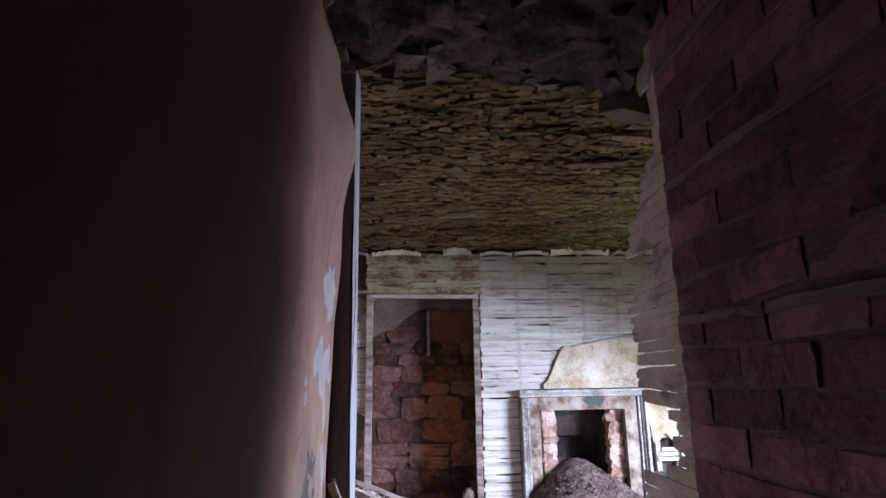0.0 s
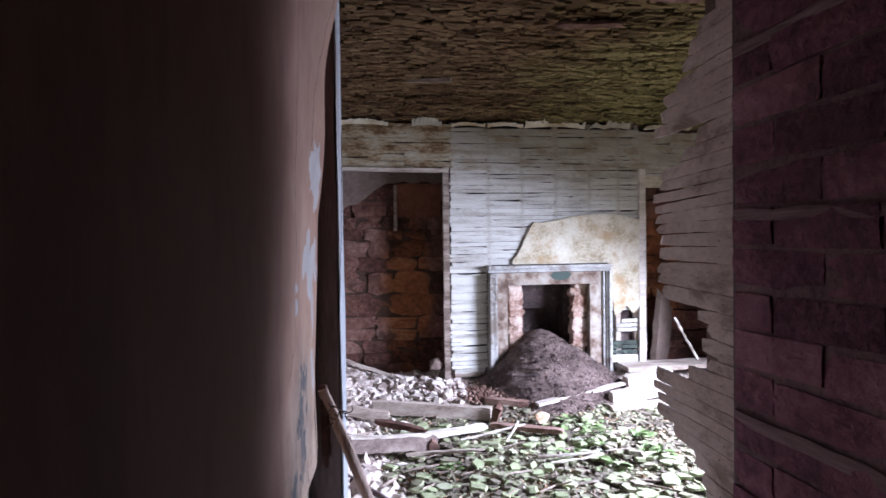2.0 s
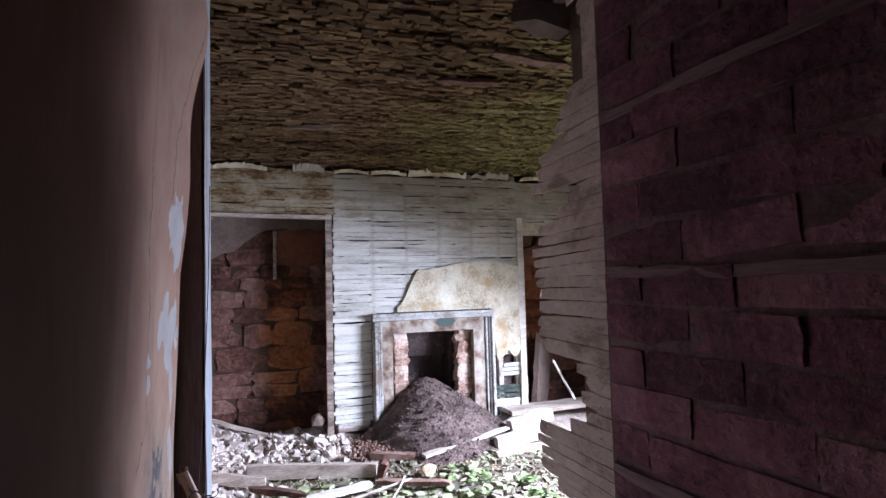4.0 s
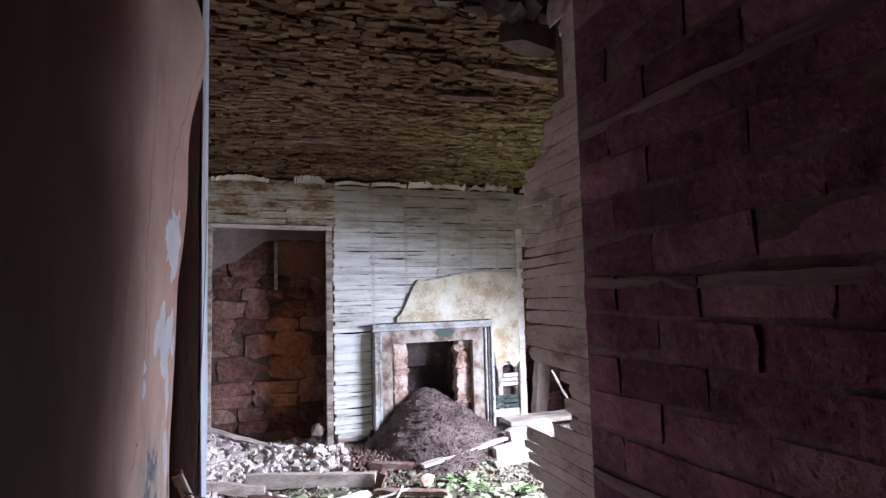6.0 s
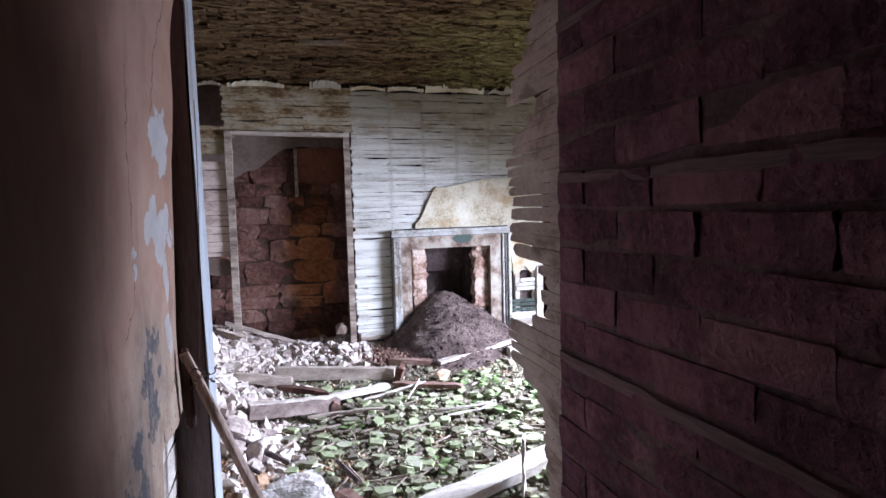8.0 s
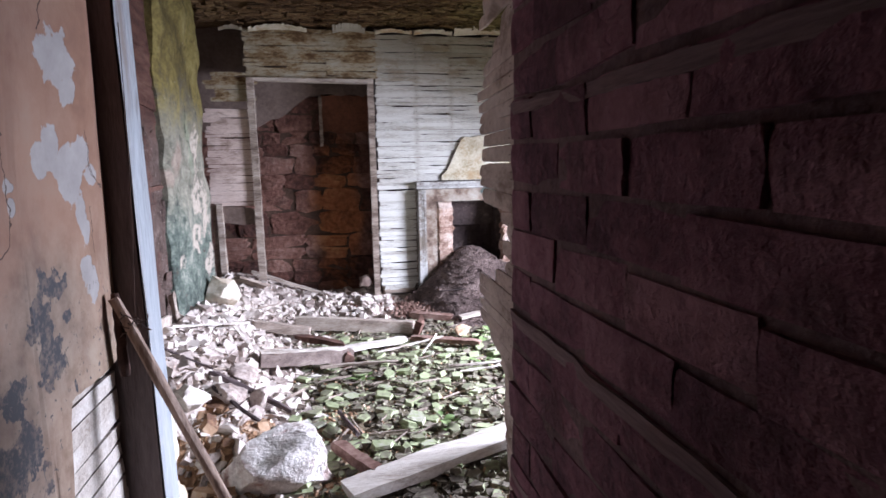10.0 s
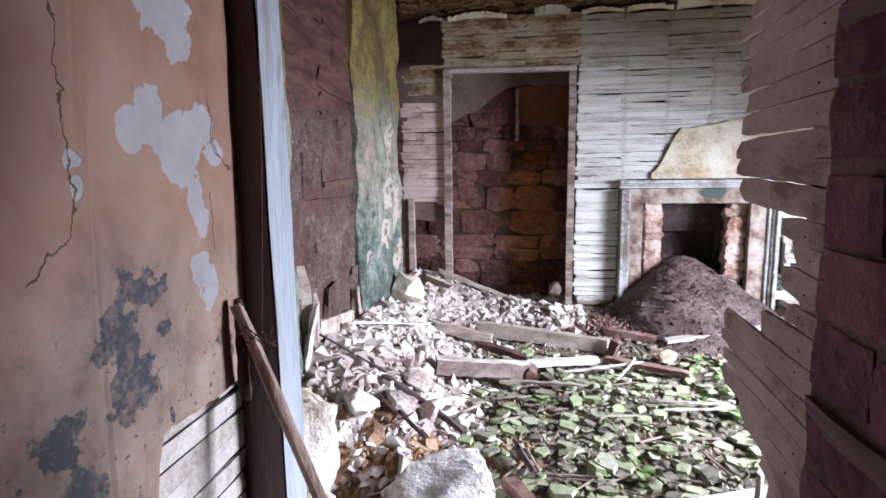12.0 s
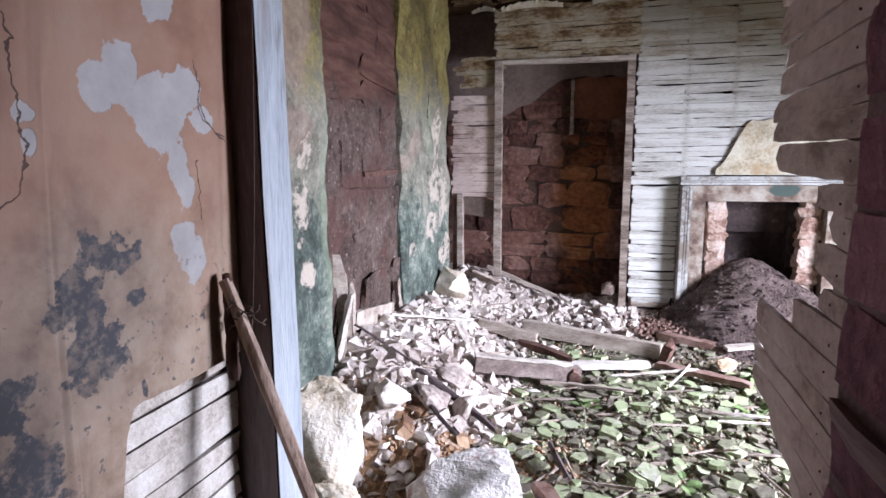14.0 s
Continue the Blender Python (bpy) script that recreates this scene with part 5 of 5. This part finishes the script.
def scatter_rubble():
    rnd = random.Random(31)
    pale, rust, fine, green = [], [], [], []
    for _ in range(5200):
        x, y = rnd.uniform(RX0, 0.1), rnd.uniform(1.6, 5.25)
        slope = smooth01((-0.45 - x) / 0.5)
        near_wall = smooth01((y - 4.25) / 0.3) * (1 if x < 0.3 else 0)
        if rnd.random() > max(slope, near_wall):
            continue
        s = rnd.uniform(0.014, 0.052) * (1.9 if rnd.random() < 0.16 else 1)
        z = ground_z(x, y)
        rusty = y < 2.6 and x > -1.1 and rnd.random() < 0.6
        (rust if rusty else pale).append(((x, y, z + s * 0.04), (s * 1.6, s * 1.2, s * rnd.uniform(0.55, 1.15)), turned(rnd, 26)))
    for _ in range(1500):
        x, y = rnd.uniform(-1.1, -0.3), rnd.uniform(1.7, 2.75)
        s = rnd.uniform(0.008, 0.026)
        rust.append(((x, y, ground_z(x, y) + s * 0.2), (s * 1.5, s * 1.2, s * 0.8), turned(rnd, 20)))
    for _ in range(1500):
        x, y = rnd.uniform(-0.65, 2.0), rnd.uniform(1.4, 4.4)
        s = rnd.uniform(0.05, 0.12)
        green.append(((x, y, ground_z(x, y) + rnd.uniform(-0.004, 0.016)), (s * 1.1, s * 0.9, s * rnd.uniform(0.12, 0.26)), turned(rnd, 7)))
    for _ in range(4500):
        x, y = rnd.uniform(-0.75, 2.0), rnd.uniform(1.4, 4.4)
        s = rnd.uniform(0.012, 0.04)
        green.append(((x, y, ground_z(x, y) + 0.004), (s * 1.5, s * 1.3, s * rnd.uniform(0.35, 0.7)), turned(rnd, 15)))
    for _ in range(4500):
        x, y = rnd.uniform(-0.7, 1.7), rnd.uniform(1.5, 4.2)
        s = rnd.uniform(0.006, 0.022)
        (rust if rnd.random() < 0.35 else green).append(((x, y, ground_z(x, y) + 0.004), (s * 1.6, s * 1.3, s * 0.7), turned(rnd, 30)))
    for _ in range(2200):
        x, y = rnd.uniform(RX0, RX1), rnd.uniform(-0.5, 5.2)
        if y < 1.3 and not XL + 0.05 < x < XR - 0.05:
            continue
        s = rnd.uniform(0.006, 0.018)
        fine.append(((x, y, ground_z(x, y)), (s * 1.5, s, s), turned(rnd, 40)))
    crumbs = []
    for _ in range(420):
        x, y = rnd.gauss(0.28, 0.20), rnd.gauss(4.58, 0.14)
        s = rnd.uniform(0.008, 0.03)
        crumbs.append(((x, y, ground_z(x, y) + s * 0.3 + 0.01), (s * rnd.uniform(1.2, 2.6), s, s * 0.8), turned(rnd, 30)))
    tagged(part("rotten_crumbs", chips(crumbs, rnd), "rot"), "dark crumbs of rotten wood at the mound's foot", "wood crumbs", kind="stuff")
    twigs = []
    for _ in range(160):
        x, y = rnd.uniform(-1.35, 1.2), rnd.uniform(2.3, 4.6)
        ln = rnd.uniform(0.05, 0.2)
        twigs.append(((x, y, ground_z(x, y) + 0.028), (ln * 2, rnd.uniform(0.006, 0.014), rnd.uniform(0.005, 0.012)), turned(rnd, 7)))
    tagged(part("splinter_litter", chips(twigs, rnd), "timber"), "grey wood splinters and twigs on the rubble", "splinters", kind="stuff")
    for nm, it, m, lab in (("mortar_rubble", pale, "rubble", "pale heap of broken mortar and stone against the wall"), ("clay_rubble", rust, "rust", "rusty clay rubble round the large rock"),
                           ("slate_litter", green, "slate", "small broken slates green with algae"), ("grit", fine, "rubble", "fine mortar grit on the floor")):
        tagged(part(nm, chips(it, rnd), m), lab, "rubble", kind="stuff")


def scatter_slates():
    rnd = random.Random(32)
    bed = thing("slate_bed", "bed of fallen roof slates, green with algae", "slates", at=(0.3, 3.0, -0.18))
    shapes = []
    for k in range(14):
        me = bpy.data.meshes.new("slate")
        me.from_pydata(*chips([((0, 0, 0), (1.05, 0.86, 0.16), Matrix.Identity(3))], rnd, 0.1, rnd.choice((5, 6, 7))))
        me.materials.append(MAT["slate"])
        shapes.append(me)
    made = 0
    while made < 298:
        x, y = rnd.uniform(-0.72, 1.3), rnd.uniform(2.0, 4.05)
        if x < -0.45 and rnd.random() < 0.6:
            continue
        s = rnd.uniform(0.07, 0.17) * rnd.uniform(0.75, 1.0)
        ob = new("slate", rnd.choice(shapes))
        ob.parent = bed
        ob.matrix_parent_inverse = bed.matrix_basis.inverted()
        ob.matrix_basis = pose(x, y, ground_z(x, y) + rnd.uniform(0.012, 0.04), rnd.gauss(0, 6), rnd.gauss(0, 6), rnd.uniform(0, 360)) @ Matrix.Diagonal((s, s, s * rnd.uniform(0.7, 1.3), 1))
        made += 1
    # big pale fragments on the slope
    heap = thing("stone_heap", "heap of pale broken stones against the outer wall", "stones", at=(-1.2, 3.0, 0.2))
    stones = []
    for k in range(10):
        me = bpy.data.meshes.new("stone")
        b = hull(200 + k, 9 + k % 4)
        b.to_mesh(me)
        b.free()
        me.materials.append(MAT["rubble"])
        stones.append(me)
    made = 0
    while made < 280:
        x, y = rnd.uniform(-1.44, -0.45), rnd.uniform(2.2, 5.0)
        if x > -0.75 and y < 4.4 and rnd.random() < 0.75:
            continue
        s = rnd.uniform(0.035, 0.10)
        ob = new("stone", rnd.choice(stones))
        ob.parent = heap
        ob.matrix_parent_inverse = heap.matrix_basis.inverted()
        ob.matrix_basis = pose(x, y, ground_z(x, y) + s * 0.15, rnd.gauss(0, 20), rnd.gauss(0, 20), rnd.uniform(0, 360)) @ Matrix.Diagonal((s * 1.7, s * 1.2, s * rnd.uniform(0.3, 0.75), 1))
        made += 1


def scatter_leaves():
    rnd = random.Random(33)
    def leaf_mesh():
        vs, fs = [], []
        n = 6
        for i in range(n + 1):
            t = i / n
            w = 0.36 * math.sin(math.pi * min(1, t * 0.92 + 0.05)) ** 0.8
            for s in (-1, 0, 1):
                vs.append((t - 0.5, s * w, 0.07 * abs(s) + 0.12 * math.sin(t * 3) - 0.02))
        for i in range(n):
            for s in (0, 1):
                a = i * 3 + s
                fs.append((a, a + 3, a + 4, a + 1))
        me = bpy.data.meshes.new("leaf")
        me.from_pydata(vs, [], fs)
        me.materials.append(MAT["leaf"])
        return me
    me = leaf_mesh()
    spots = [(rnd.uniform(0.35, 1.35), rnd.uniform(3.05, 4.0)) for _ in range(13)] + [(rnd.uniform(-0.3, 0.4), rnd.uniform(2.4, 3.2)) for _ in range(2)]
    for cx, cy in spots:
        z0 = ground_z(cx, cy)
        pl = thing("weed", "low green weed growing between the slates", "plant", "weeds on the floor", at=(cx, cy, z0))
        for k in range(rnd.randint(5, 10)):
            a = rnd.uniform(0, 360)
            r, s = rnd.uniform(0.02, 0.09), rnd.uniform(0.04, 0.085)
            ob = new("leaf", me)
            ob.parent = pl
            ob.matrix_parent_inverse = pl.matrix_basis.inverted()
            ob.matrix_basis = pose(cx + math.cos(radians(a)) * r, cy + math.sin(radians(a)) * r, z0 + rnd.uniform(0.02, 0.06), rnd.gauss(0, 18), rnd.gauss(0, 16), a) @ Matrix.Diagonal((s, s, s, 1))


scatter_rubble()
scatter_slates()
scatter_leaves()


# ---- pieces of walls: bricks and stones ----
def lay_bricks():
    rnd = random.Random(51)
    shapes = []
    for k in range(8):
        me = bpy.data.meshes.new("brick")
        b = lump(300 + k, 0.038, 4, 0.06)
        b.to_mesh(me)
        b.free()
        me.materials.append(MAT["brick"])
        shapes.append(me)
    course, joint = 0.0845, 0.008
    rest = []
    for i in range(-5, 30):
        z = 1.385 + 0.02 + 0.0845 * (i - 15) + 0.0425
        if z < -0.25 or z > 2.55:
            continue
        y = 0.702 - (0.0 if i % 2 else 0.118)
        if not i % 2:
            spans = [(0.702 - 0.113, 0.702)]
        else:
            spans = []
        while y > -3.1:
            spans.append((y - 0.232 + rnd.uniform(-0.004, 0.002), y))
            y -= 0.234
        for a, b in spans:
            ln, cy = b - a + rnd.uniform(0.0, 0.007), (a + b) / 2
            at = (XR + 0.0505 + rnd.uniform(-0.004, 0.002), cy, z + rnd.uniform(-0.003, 0.003))
            if cy > -0.62 and 0.2 < z < 2.3:
                ob = new("brick", rnd.choice(shapes))
                ob.parent = wall_right
                ob.matrix_parent_inverse = wall_right.matrix_basis.inverted()
                ob.matrix_basis = pose(*at, rnd.gauss(0, 1.2), rnd.gauss(0, 1.4), rnd.gauss(0, 1.2)) @ Matrix.Diagonal((0.10, ln, course - joint, 1))
            else:
                rest.append((at, (0.10, ln, course - joint)))
    vs, fs = [], []
    for (x, y, z), (a, b, c) in rest:
        base = len(vs)
        vs += [(x + sx * a / 2, y + sy * b / 2, z + sz * c / 2) for sz in (-1, 1) for sx, sy in ((-1, -1), (1, -1), (1, 1), (-1, 1))]
        fs += [tuple(base + k for k in f) for f in ((0, 3, 2, 1), (4, 5, 6, 7), (0, 1, 5, 4), (1, 2, 6, 5), (2, 3, 7, 6), (3, 0, 4, 7))]
    tagged(part("brickwork", (vs, [], fs), "brick", wall_right), kind="stuff")
    for z in BATTENS:
        b = part("batten", bar(3.80, 0.023, 0.014, 60, 0.0042, 0.1, rnd=rnd), "batten", wall_right)
        b.matrix_basis = along((XR + 0.004, -3.1, z), (XR + 0.004, 0.704, z))


def lay_stones(parent, point, w, h, material, seed, depth=0.12, low=0.09, high=0.2):
    """Roughly coursed rubble: point(u, v) gives the middle of a stone's face; u runs along the wall."""
    rnd = random.Random(seed)
    shapes = []
    for k in range(8):
        me = bpy.data.meshes.new("stone")
        b = lump(seed * 10 + k, 0.15, 3, 0.12)
        b.to_mesh(me)
        b.free()
        me.materials.append(MAT[material])
        shapes.append(me)
    v = 0.0
    while v < h:
        hh = rnd.uniform(low, high)
        u = rnd.uniform(-0.1, 0.0)
        while u < w:
            ww = hh * rnd.uniform(1.1, 2.4)
            split = rnd.random() < 0.25 and hh > 0.14
            for q in ((0.25, 0.5), (0.75, 0.5)) if split else ((0.5, 1.0),):
                ob = new("stone", rnd.choice(shapes))
                ob.parent = parent
                ob.matrix_parent_inverse = parent.matrix_basis.inverted()
                m = point(u + ww / 2, v + hh * q[0])
                ob.matrix_basis = m @ pose(0, rnd.uniform(-0.008, 0.01), 0, rnd.gauss(0, 2), rnd.gauss(0, 3), rnd.gauss(0, 2)) @ Matrix.Diagonal((ww * 1.0, depth, hh * q[1] * 1.0, 1))
            u += ww
        v += hh


lay_bricks()
lay_stones(wall_back, lambda u, v: pose(-1.62 + u, 5.415, -0.1 + v), 1.66, 1.95, "stone", 61, 0.12, 0.11, 0.25)
lay_stones(wall_back, lambda u, v: pose(2.02 + u, 5.415, -0.1 + v), 1.2, 2.2, "stone", 62, 0.12, 0.12, 0.24)
lay_stones(wall_bay, lambda u, v: pose(RX0 - 0.075, 2.53 + u, 0.1 + v, 0, 0, 90), 1.02, 2.5, "stone_dark", 63, 0.075, 0.16, 0.3)


def press_plaster():
    def front(u, v):
        x = -1.62 + u * 1.64
        low = 1.70 + 0.24 * smooth01((x + 0.95) / 0.45) - 0.1 * smooth01((-0.9 - x) / 0.3) + 0.03 * noise.noise(Vector((x * 9, 0, 0)))
        z = low + v * (2.62 - low)
        return (x, 5.335 + wobble((x, 1, z), 4, 0.01), z)
    p = part("press_plaster", slab(front, 40, 14, lambda p: (p.x, 5.40, p.z)), "old_plaster")
    tagged(p, "grey plaster remaining on the back of the press", "plaster")
    part("clay_patch", slab(lambda u, v: (-0.46 + u * 0.46, 5.333 + wobble((u, 3, v), 5, 0.008), 1.58 + v * 0.36 + 0.03 * noise.noise(Vector((u * 4, 0, v)))), 12, 10, lambda q: (q.x, 5.39, q.z)), "clay", p, "red-brown clay patch")


press_plaster()
